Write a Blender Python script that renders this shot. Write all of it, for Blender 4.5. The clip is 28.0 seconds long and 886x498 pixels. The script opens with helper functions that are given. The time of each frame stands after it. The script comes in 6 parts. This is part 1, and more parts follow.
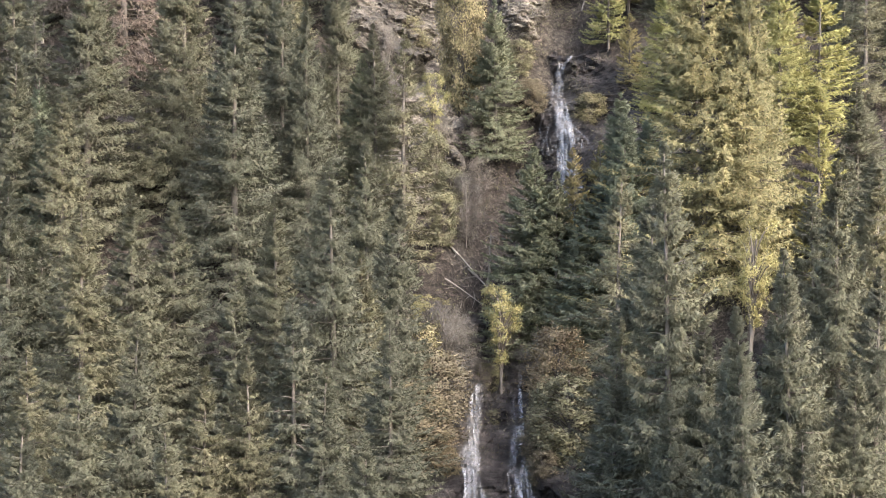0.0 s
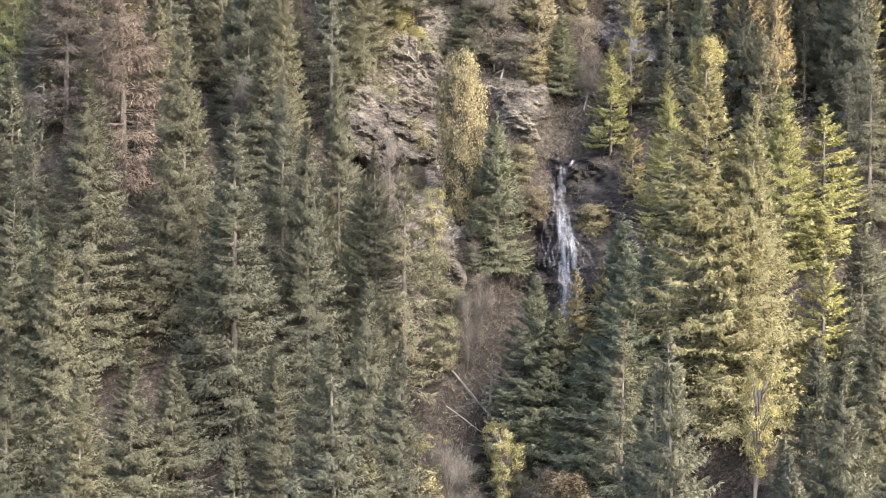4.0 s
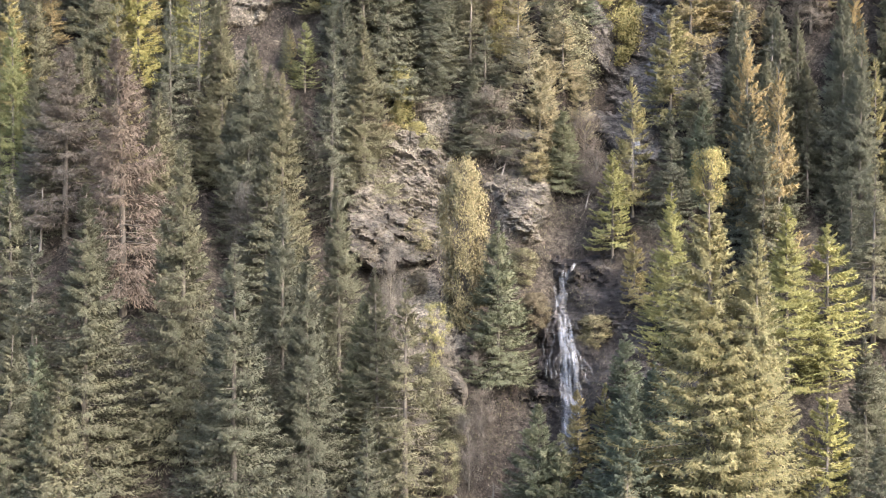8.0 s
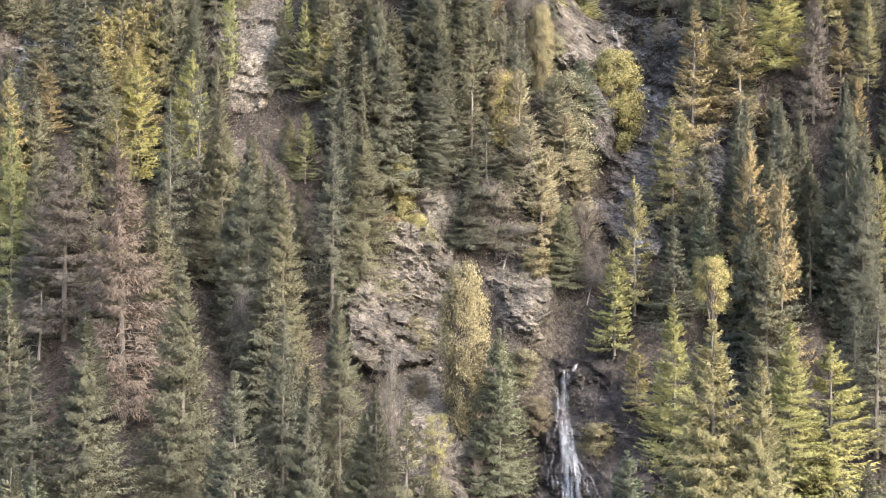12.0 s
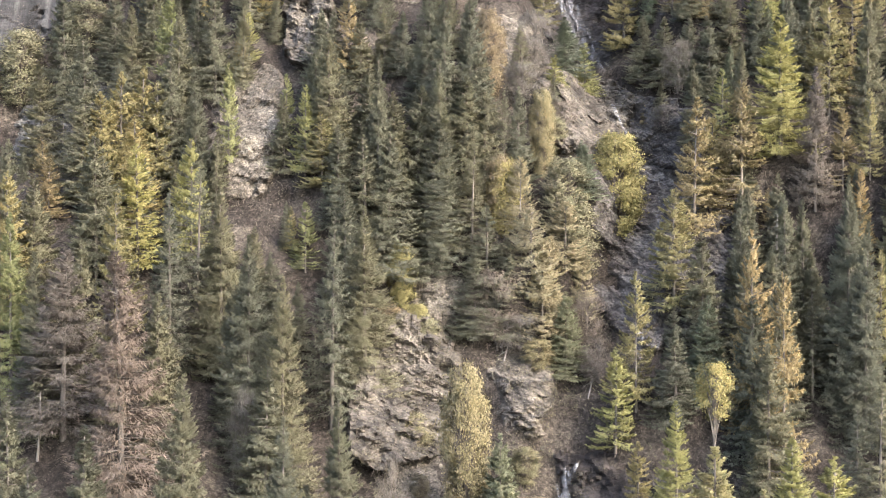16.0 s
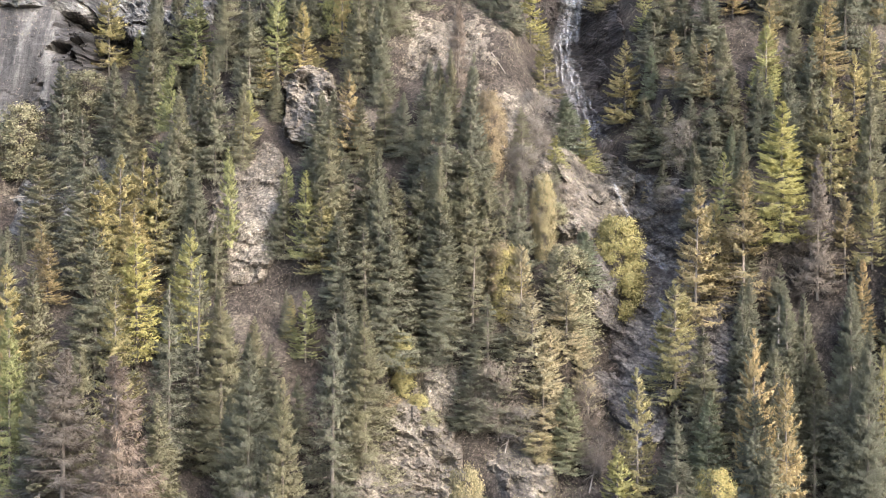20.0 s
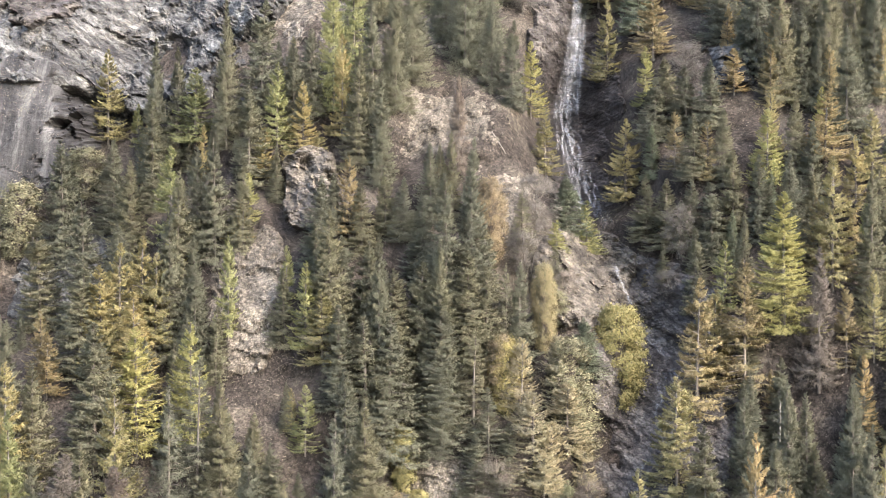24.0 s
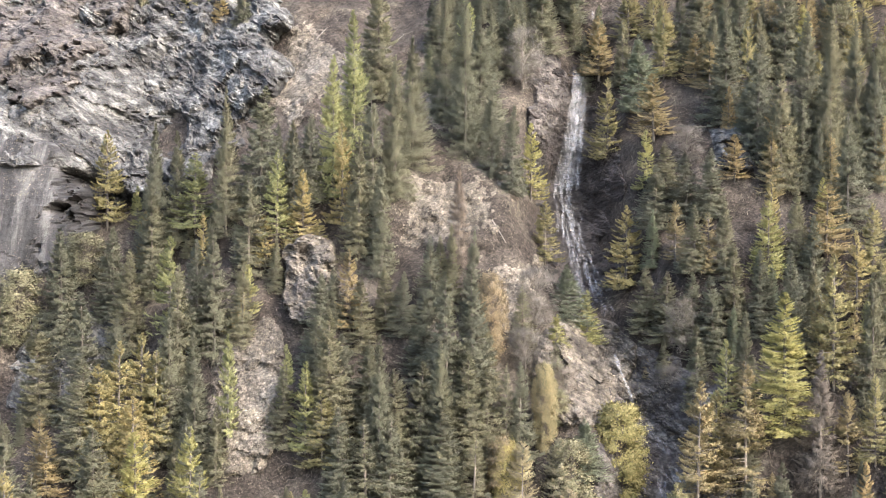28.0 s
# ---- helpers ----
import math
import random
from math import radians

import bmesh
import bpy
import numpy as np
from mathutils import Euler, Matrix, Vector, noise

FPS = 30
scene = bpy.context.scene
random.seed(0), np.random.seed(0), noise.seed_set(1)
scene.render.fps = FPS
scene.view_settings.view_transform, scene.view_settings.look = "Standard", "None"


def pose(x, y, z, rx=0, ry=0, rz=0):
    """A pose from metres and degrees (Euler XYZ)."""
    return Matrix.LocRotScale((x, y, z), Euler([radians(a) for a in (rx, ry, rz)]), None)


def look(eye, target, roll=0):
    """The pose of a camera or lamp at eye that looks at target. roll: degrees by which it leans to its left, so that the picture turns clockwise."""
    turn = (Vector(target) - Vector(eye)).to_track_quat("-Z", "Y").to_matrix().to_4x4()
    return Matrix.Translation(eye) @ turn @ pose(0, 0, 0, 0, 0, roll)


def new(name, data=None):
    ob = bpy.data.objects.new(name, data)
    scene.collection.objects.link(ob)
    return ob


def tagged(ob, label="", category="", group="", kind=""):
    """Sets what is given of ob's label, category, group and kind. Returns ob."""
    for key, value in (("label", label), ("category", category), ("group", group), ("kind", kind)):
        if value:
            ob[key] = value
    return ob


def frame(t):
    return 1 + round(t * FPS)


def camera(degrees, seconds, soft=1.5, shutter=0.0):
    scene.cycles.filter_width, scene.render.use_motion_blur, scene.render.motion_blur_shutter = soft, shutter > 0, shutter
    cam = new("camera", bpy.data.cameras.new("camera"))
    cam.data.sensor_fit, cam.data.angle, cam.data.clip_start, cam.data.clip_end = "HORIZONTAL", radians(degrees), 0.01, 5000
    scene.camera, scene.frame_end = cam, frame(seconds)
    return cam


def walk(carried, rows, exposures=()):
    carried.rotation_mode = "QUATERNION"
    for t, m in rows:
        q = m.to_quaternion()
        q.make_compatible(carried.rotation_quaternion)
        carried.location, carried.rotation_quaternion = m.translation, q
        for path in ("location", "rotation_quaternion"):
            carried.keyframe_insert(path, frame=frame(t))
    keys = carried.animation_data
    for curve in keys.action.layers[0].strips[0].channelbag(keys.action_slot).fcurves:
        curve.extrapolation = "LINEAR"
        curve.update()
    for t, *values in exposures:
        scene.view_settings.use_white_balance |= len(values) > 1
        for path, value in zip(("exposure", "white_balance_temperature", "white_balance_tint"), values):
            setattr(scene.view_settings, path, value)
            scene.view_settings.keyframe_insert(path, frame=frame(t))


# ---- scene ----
# ---- camera: a slow straight climb in front of the slope ----
cam = camera(32.0, 28.0, 0.8)
PATH = [
    (0, -0.000, 0.000, 0.000, -0.213, 0.000),
    (1, -0.013, 0.279, 3.104, -0.203, 0.002),
    (2, -0.028, 0.552, 6.213, -0.192, 0.003),
    (3, -0.047, 0.820, 9.320, -0.182, 0.004),
    (4, -0.068, 1.083, 12.417, -0.171, 0.003),
    (5, -0.091, 1.340, 15.499, -0.160, 0.002),
    (6, -0.118, 1.591, 18.561, -0.150, 0.000),
    (7, -0.147, 1.837, 21.599, -0.139, -0.003),
    (8, -0.179, 2.078, 24.610, -0.129, -0.006),
    (9, -0.214, 2.312, 27.591, -0.118, -0.011),
    (10, -0.251, 2.542, 30.542, -0.107, -0.016),
    (11, -0.291, 2.766, 33.464, -0.097, -0.022),
    (12, -0.334, 2.984, 36.357, -0.086, -0.029),
    (13, -0.380, 3.197, 39.224, -0.076, -0.037),
    (14, -0.428, 3.404, 42.069, -0.065, -0.046),
    (15, -0.479, 3.606, 44.898, -0.054, -0.056),
    (16, -0.533, 3.803, 47.715, -0.044, -0.066),
    (17, -0.590, 3.993, 50.529, -0.033, -0.077),
    (18, -0.649, 4.179, 53.347, -0.023, -0.089),
    (19, -0.711, 4.359, 56.178, -0.012, -0.102),
    (20, -0.776, 4.533, 59.032, -0.002, -0.116),
    (21, -0.843, 4.702, 61.920, 0.009, -0.130),
    (22, -0.913, 4.865, 64.851, 0.020, -0.145),
    (23, -0.986, 5.023, 67.838, 0.030, -0.162),
    (24, -1.062, 5.175, 70.892, 0.041, -0.179),
    (25, -1.141, 5.322, 74.024, 0.051, -0.196),
    (26, -1.222, 5.463, 77.245, 0.062, -0.215),
    (27, -1.306, 5.599, 80.567, 0.073, -0.235),
    (28, -1.392, 5.729, 84.000, 0.083, -0.255),
]
walk(cam, [(t, pose(x, y, z, 90, -roll, yaw)) for t, x, y, z, roll, yaw in PATH],
     exposures=((0, 2.98), (0.8, 3.07), (8, 3.06), (14, 3.1), (20, 3.16), (28, 3.16)))

# ---- sky and sun: thin high cloud, soft light ----
SUN_UP, SUN_ROUND = 38.0, 138.0
world = bpy.data.worlds.new("world")
scene.world = world
world.use_nodes = True
wn = world.node_tree
sky = wn.nodes.new("ShaderNodeTexSky")
sky.sky_type = "NISHITA"
sky.sun_disc = False
sky.sun_elevation = radians(SUN_UP)
sky.sun_rotation = radians(SUN_ROUND)
sky.air_density, sky.dust_density, sky.ozone_density = 1.0, 4.0, 1.0
wn.links.new(sky.outputs[0], wn.nodes["Background"].inputs[0])
wn.nodes["Background"].inputs[1].default_value = 0.15
sun = new("sun", bpy.data.lights.new("sun", "SUN"))
sun.data.energy, sun.data.angle, sun.data.color = 0.6, radians(32), (1.0, 0.95, 0.92)
way = Vector((math.sin(radians(SUN_ROUND)) * math.cos(radians(SUN_UP)), math.cos(radians(SUN_ROUND)) * math.cos(radians(SUN_UP)), math.sin(radians(SUN_UP))))
sun.matrix_world = look(way * 300, (0, 0, 0))


# ---- materials ----
def shader(name, rough=0.8, spec=0.3):
    m = bpy.data.materials.new(name)
    m.use_nodes = True
    b = m.node_tree.nodes["Principled BSDF"]
    b.inputs["Roughness"].default_value = rough
    b.inputs["Specular IOR Level"].default_value = spec
    return m, m.node_tree, b


def ramp(nt, source, stops):
    r = nt.nodes.new("ShaderNodeValToRGB")
    while len(r.color_ramp.elements) < len(stops):
        r.color_ramp.elements.new(0.5)
    for e, (at, c) in zip(r.color_ramp.elements, stops):
        e.position, e.color = at, (*c, 1)
    nt.links.new(source, r.inputs[0])
    return r.outputs[0]


def noisy(nt, scale, detail=6.0, rough=0.6, stretch=None):
    n = nt.nodes.new("ShaderNodeTexNoise")
    n.inputs["Scale"].default_value, n.inputs["Detail"].default_value, n.inputs["Roughness"].default_value = scale, detail, rough
    g = nt.nodes.new("ShaderNodeNewGeometry")
    source = g.outputs["Position"]
    if stretch:
        k = nt.nodes.new("ShaderNodeMapping")
        k.vector_type = "TEXTURE"
        k.inputs["Rotation"].default_value = [radians(a) for a in stretch[1]]
        k.inputs["Scale"].default_value = [1 / a for a in stretch[0]]
        nt.links.new(source, k.inputs[0])
        source = k.outputs[0]
    nt.links.new(source, n.inputs["Vector"])
    return n.outputs["Fac"]


def stones(nt, scale, low, high, stretch=(1, 1, 1)):
    """A tone of its own for each broken stone."""
    k = nt.nodes.new("ShaderNodeMapping")
    k.inputs["Scale"].default_value = stretch
    g = nt.nodes.new("ShaderNodeNewGeometry")
    nt.links.new(g.outputs["Position"], k.inputs[0])
    v = nt.nodes.new("ShaderNodeTexVoronoi")
    v.inputs["Scale"].default_value = scale
    nt.links.new(k.outputs[0], v.inputs["Vector"])
    s = nt.nodes.new("ShaderNodeSeparateColor")
    nt.links.new(v.outputs["Color"], s.inputs[0])
    tone = ramp(nt, s.outputs[0], ((0.0, (low, low, low)), (1.0, (high, high, high * 0.98))))
    crack = ramp(nt, v.outputs["Distance"], ((0.5, (1, 1, 1)), (0.85, (0.6, 0.6, 0.61))))
    return mixed(nt, 1.0, tone, crack, "MULTIPLY")


def mixed(nt, fac, a, b, how="MIX"):
    x = nt.nodes.new("ShaderNodeMix")
    x.data_type, x.blend_type = "RGBA", how
    for socket, value in ((x.inputs[0], fac), (x.inputs[6], a), (x.inputs[7], b)):
        if isinstance(value, (int, float)):
            socket.default_value = value
        elif isinstance(value, tuple):
            socket.default_value = (*value, 1)
        else:
            nt.links.new(value, socket)
    return x.outputs[2]


def bumped(nt, b, fac, strength, distance):
    n = nt.nodes.new("ShaderNodeBump")
    n.inputs["Strength"].default_value, n.inputs["Distance"].default_value = strength, distance
    nt.links.new(fac, n.inputs["Height"])
    nt.links.new(n.outputs[0], b.inputs["Normal"])


def foliage(name, dark, mid, light, shift=(1.1, 1.0, 0.9), dull=0.85):
    """Needles or leaves: each spray its own tone, each tree its own cast."""
    m, nt, b = shader(name, 0.75, 0.2)
    g = nt.nodes.new("ShaderNodeNewGeometry")
    o = nt.nodes.new("ShaderNodeObjectInfo")
    c = ramp(nt, g.outputs["Random Per Island"], ((0.0, dark), (0.5, mid), (1.0, light)))
    cast = ramp(nt, o.outputs["Random"], ((0.0, (dull * 0.98, dull, dull * 1.03)), (0.4, (0.97, 0.98, 0.98)), (1.0, (shift[0] * 1.1, shift[1] * 1.1, shift[2] * 1.1))))
    c = mixed(nt, 1.0, c, cast, "MULTIPLY")
    c = mixed(nt, 1.0, c, ramp(nt, noisy(nt, 0.6, 3), ((0.3, (0.84, 0.84, 0.86)), (0.7, (1.13, 1.12, 1.07)))), "MULTIPLY")
    nt.links.new(c, b.inputs["Base Color"])
    t = nt.nodes.new("ShaderNodeBsdfTranslucent")
    nt.links.new(c, t.inputs[0])
    x = nt.nodes.new("ShaderNodeMixShader")
    x.inputs[0].default_value = 0.42
    nt.links.new(b.outputs[0], x.inputs[1])
    nt.links.new(t.outputs[0], x.inputs[2])
    nt.links.new(x.outputs[0], nt.nodes["Material Output"].inputs[0])
    return m


def bark(name, a, b_):
    m, nt, b = shader(name, 0.9, 0.1)
    n = noisy(nt, 3.0, 6, 0.65, ((1, 1, 0.25), (0, 0, 0)))
    nt.links.new(ramp(nt, n, ((0.3, a), (0.7, b_))), b.inputs["Base Color"])
    bumped(nt, b, n, 0.6, 0.05)
    return m


def shards(nt, scale, stretch, tilt, metric="EUCLIDEAN"):
    """Broken stones: a value of its own for each, and the distance from its middle."""
    g = nt.nodes.new("ShaderNodeNewGeometry")
    wave = nt.nodes.new("ShaderNodeTexNoise")
    wave.inputs["Scale"].default_value, wave.inputs["Detail"].default_value = scale * 0.6, 4
    nt.links.new(g.outputs["Position"], wave.inputs["Vector"])
    add = nt.nodes.new("ShaderNodeVectorMath")
    add.operation = "MULTIPLY_ADD"
    add.inputs[1].default_value = [0.9 / scale] * 3
    nt.links.new(wave.outputs["Color"], add.inputs[0])
    nt.links.new(g.outputs["Position"], add.inputs[2])
    k = nt.nodes.new("ShaderNodeMapping")
    k.vector_type = "TEXTURE"
    k.inputs["Rotation"].default_value = [radians(a) for a in tilt]
    k.inputs["Scale"].default_value = [1 / a for a in stretch]
    nt.links.new(add.outputs[0], k.inputs[0])
    v = nt.nodes.new("ShaderNodeTexVoronoi")
    v.distance = metric
    v.inputs["Scale"].default_value = scale
    nt.links.new(k.outputs[0], v.inputs["Vector"])
    one = nt.nodes.new("ShaderNodeSeparateColor")
    nt.links.new(v.outputs["Color"], one.inputs[0])
    return one.outputs[0], v.outputs["Distance"]


def stone(name, colors, wet=0.8, tilt=(0, 25, 0), flat=2.6, beds=(0.4, 0.4, 1.6), joints=1.0):
    """Bedded rock, broken into angular blocks of their own tone with dark joints."""
    m, nt, b = shader(name, wet, 0.12)
    layers = noisy(nt, 0.35, 9, 0.68, (beds, tilt))
    grain = noisy(nt, 3.2, 9, 0.78)
    c = ramp(nt, layers, tuple(zip((0.30, 0.44, 0.55, 0.70), colors)))
    height = None
    for scale, low, high, joint in ((0.42, 0.76, 1.24, 0.6), (1.3, 0.76, 1.26, 0.6), (3.6, 0.78, 1.24, 0.68)):
        low, joint = 1 - (1 - low) * joints, 1 - (1 - joint) * joints
        value, far = shards(nt, scale, (0.6, 0.6, 0.6 * flat), tilt)
        c = mixed(nt, 1.0, c, ramp(nt, value, ((0.0, (low, low, low * 1.02)), (1.0, (high, high, high * 0.98)))), "MULTIPLY")
        c = mixed(nt, 1.0, c, ramp(nt, far, ((0.5, (1, 1, 1)), (0.8, (joint, joint, joint * 1.02)))), "MULTIPLY")
        height = far if height is None else height
        if scale == 1.3:
            height = far
    c = mixed(nt, 1.0, c, ramp(nt, grain, ((0.34, (0.78, 0.78, 0.79)), (0.66, (1.22, 1.21, 1.19)))), "MULTIPLY")
    nt.links.new(c, b.inputs["Base Color"])
    flip = nt.nodes.new("ShaderNodeMath")
    flip.operation = "MULTIPLY_ADD"
    flip.inputs[1].default_value = -0.9
    nt.links.new(height, flip.inputs[0])
    nt.links.new(grain, flip.inputs[2])
    bumped(nt, b, flip.outputs[0], 1.0, 0.35)
    return m


NEEDLES = foliage("spruce_needles", (0.086, 0.088, 0.062), (0.122, 0.124, 0.09), (0.17, 0.17, 0.125), (1.1, 1.03, 0.92), 0.86)
NEEDLES_BLUE = foliage("young_spruce_needles", (0.09, 0.103, 0.073), (0.135, 0.152, 0.107), (0.19, 0.206, 0.149), (1.1, 1.0, 0.9), 0.86)
LARCH_YELLOW = foliage("yellow_larch_needles", (0.168, 0.151, 0.072), (0.243, 0.219, 0.108), (0.327, 0.297, 0.156), (1.06, 0.98, 0.92))
LARCH_ORANGE = foliage("orange_larch_needles", (0.165, 0.134, 0.074), (0.235, 0.195, 0.108), (0.31, 0.262, 0.15), (1.05, 0.98, 0.92))
LARCH_GREEN = foliage("green_larch_needles", (0.16, 0.168, 0.075), (0.232, 0.24, 0.11), (0.315, 0.32, 0.16), (1.1, 1.0, 0.85))
LARCH_PALE = foliage("pale_larch_needles", (0.145, 0.141, 0.08), (0.21, 0.202, 0.115), (0.285, 0.27, 0.16), (1.06, 1.0, 0.92))
LARCH_DULL = foliage("dull_larch_needles", (0.17, 0.16, 0.108), (0.245, 0.23, 0.158), (0.33, 0.31, 0.22), (1.05, 0.98, 0.9))
DRY = foliage("dry_brown_needles", (0.085, 0.073, 0.062), (0.135, 0.116, 0.099), (0.20, 0.175, 0.152), (1.06, 0.98, 0.93))
LEAF_YELLOW = foliage("yellow_leaves", (0.17, 0.155, 0.07), (0.27, 0.245, 0.11), (0.38, 0.35, 0.17), (1.06, 0.98, 0.88))
LEAF_GOLD = foliage("golden_olive_leaves", (0.12, 0.112, 0.05), (0.20, 0.184, 0.082), (0.29, 0.264, 0.128), (1.06, 0.98, 0.88))
LEAF_OLIVE = foliage("olive_leaves", (0.10, 0.095, 0.06), (0.175, 0.165, 0.104), (0.27, 0.253, 0.165), (1.06, 0.98, 0.88))
LEAF_BROWN = foliage("brown_leaves", (0.10, 0.086, 0.06), (0.165, 0.141, 0.098), (0.24, 0.207, 0.146), (1.05, 0.98, 0.9))
TWIGS = foliage("grey_twigs", (0.085, 0.078, 0.07), (0.14, 0.128, 0.115), (0.21, 0.193, 0.175), (1.05, 0.98, 0.92))
GRASS = foliage("dry_grass", (0.08, 0.073, 0.057), (0.15, 0.135, 0.105), (0.25, 0.225, 0.18), (1.05, 0.98, 0.9))
BARK = bark("spruce_bark", (0.06, 0.053, 0.047), (0.14, 0.125, 0.11))
BARK_PALE = bark("pale_bark", (0.095, 0.086, 0.078), (0.20, 0.184, 0.166))
ROCK_TAN = stone("tan_layered_rock", ((0.062, 0.055, 0.047), (0.092, 0.082, 0.070), (0.12, 0.107, 0.092), (0.165, 0.149, 0.130)))
ROCK_GREY = stone("grey_limestone", ((0.034, 0.034, 0.035), (0.058, 0.058, 0.059), (0.12, 0.12, 0.118), (0.22, 0.221, 0.215)), 0.85, (0, 36, 0), 2.4, (0.35, 0.35, 1.1), 1.15)
ROCK_BROWN = stone("brown_weathered_rock", ((0.043, 0.039, 0.037), (0.068, 0.062, 0.059), (0.09, 0.082, 0.078), (0.13, 0.12, 0.114)), 0.9, (0, 20, 0), 1.8)
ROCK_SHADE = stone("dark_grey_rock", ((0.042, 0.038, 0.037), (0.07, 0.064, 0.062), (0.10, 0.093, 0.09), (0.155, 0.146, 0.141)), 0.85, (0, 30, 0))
# streaks are the rock's own; the overall tone is darkened for the overhang's shade
ROCK_WALL, nt, b = shader("streaked_wall_painted_shade", 0.85, 0.2)
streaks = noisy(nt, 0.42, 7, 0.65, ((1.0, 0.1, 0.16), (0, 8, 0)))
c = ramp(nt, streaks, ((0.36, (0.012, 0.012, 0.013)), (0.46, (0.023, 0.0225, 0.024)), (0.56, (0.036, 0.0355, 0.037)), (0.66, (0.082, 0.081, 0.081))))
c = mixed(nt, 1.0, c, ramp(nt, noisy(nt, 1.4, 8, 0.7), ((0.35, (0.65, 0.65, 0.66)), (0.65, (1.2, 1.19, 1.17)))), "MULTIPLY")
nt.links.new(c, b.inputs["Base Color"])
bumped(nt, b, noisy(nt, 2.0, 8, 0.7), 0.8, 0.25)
ROCK_WET = stone("dark_wet_rock", ((0.014, 0.0122, 0.012), (0.027, 0.0236, 0.0228), (0.046, 0.0405, 0.039), (0.09, 0.08, 0.076)), 0.5, (0, 10, 0))

def earth(name, colors):
    m, nt, b = shader(name, 0.95, 0.1)
    c = ramp(nt, noisy(nt, 0.11, 8, 0.62), tuple(zip((0.3, 0.46, 0.56, 0.7), colors)))
    c = mixed(nt, 1.0, c, ramp(nt, noisy(nt, 1.3, 9, 0.75), ((0.34, (0.35, 0.34, 0.34)), (0.5, (0.95, 0.94, 0.92)), (0.66, (1.7, 1.65, 1.58)))), "MULTIPLY")
    c = mixed(nt, 1.0, c, ramp(nt, noisy(nt, 7.0, 5, 0.7), ((0.33, (0.45, 0.45, 0.45)), (0.67, (1.55, 1.55, 1.53)))), "MULTIPLY")
    c = mixed(nt, 1.0, c, stones(nt, 3.2, 0.72, 1.3), "MULTIPLY")
    nt.links.new(c, b.inputs["Base Color"])
    bumped(nt, b, noisy(nt, 2.2, 9, 0.75), 1.0, 0.6)
    return m


SOIL = earth("forest_floor", ((0.026, 0.022, 0.020), (0.040, 0.034, 0.031), (0.060, 0.052, 0.046), (0.10, 0.088, 0.076)))
SCREE = earth("tan_scree", ((0.065, 0.058, 0.05), (0.105, 0.094, 0.082), (0.145, 0.131, 0.115), (0.20, 0.184, 0.164)))

WATER, nt, b = shader("falling_water", 0.4, 0.4)
b.inputs["Base Color"].default_value = (0.42, 0.425, 0.45, 1)
threads = noisy(nt, 3.0, 5, 0.62, ((1.7, 0.05, 0.09), (0, 0, 0)))
spray = noisy(nt, 1.1, 6, 0.6, ((1.0, 0.4, 0.4), (0, 0, 0)))
thin = mixed(nt, 1.0, ramp(nt, threads, ((0.34, (0.03, 0.03, 0.03)), (0.5, (0.15, 0.15, 0.15)), (0.7, (0.42, 0.42, 0.42)))), ramp(nt, spray, ((0.36, (0.45, 0.45, 0.45)), (0.6, (1, 1, 1)))), "MULTIPLY")
clear = nt.nodes.new("ShaderNodeBsdfTransparent")
x = nt.nodes.new("ShaderNodeMixShader")
nt.links.new(thin, x.inputs[0])
nt.links.new(clear.outputs[0], x.inputs[1])
nt.links.new(b.outputs[0], x.inputs[2])
nt.links.new(x.outputs[0], nt.nodes["Material Output"].inputs[0])


def lattice(ix, iy, seed):
    h = (ix * 374761393 + iy * 668265263 + seed * 982451653) & 0x7FFFFFFF
    h = ((h ^ (h >> 13)) * 1274126177) & 0x7FFFFFFF
    return ((h ^ (h >> 16)) & 0xFFFF) / 65535.0


def value_noise(x, y, seed=0):
    ix, iy = np.floor(x).astype(np.int64), np.floor(y).astype(np.int64)
    fx, fy = x - ix, y - iy
    fx, fy = fx * fx * (3 - 2 * fx), fy * fy * (3 - 2 * fy)
    a = lattice(ix, iy, seed) * (1 - fx) + lattice(ix + 1, iy, seed) * fx
    b = lattice(ix, iy + 1, seed) * (1 - fx) + lattice(ix + 1, iy + 1, seed) * fx
    return a * (1 - fy) + b * fy


def fractal(x, y, seed=0, octaves=5, fall=0.5):
    total, size = 0.0, 1.0
    for k in range(octaves):
        total = total + size * (value_noise(x * 2 ** k, y * 2 ** k, seed + k) - 0.5)
        size *= fall
    return total


# ---- the lie of the land: distance of the slope from the start, by height ----
def smooth(x, a, b):
    u = np.clip((x - a) / (b - a), 0.0, 1.0)
    return u * u * (3 - 2 * u)


def stream_x(z):
    return np.interp(z, (-30, -16, 0, 10, 22, 30, 40, 50, 57, 66, 76, 95, 113, 130),
                     (2, 4.5, 7, 10, 13.5, 17, 20.5, 25, 28.5, 25.5, 22.5, 21.5, 25.5, 27))


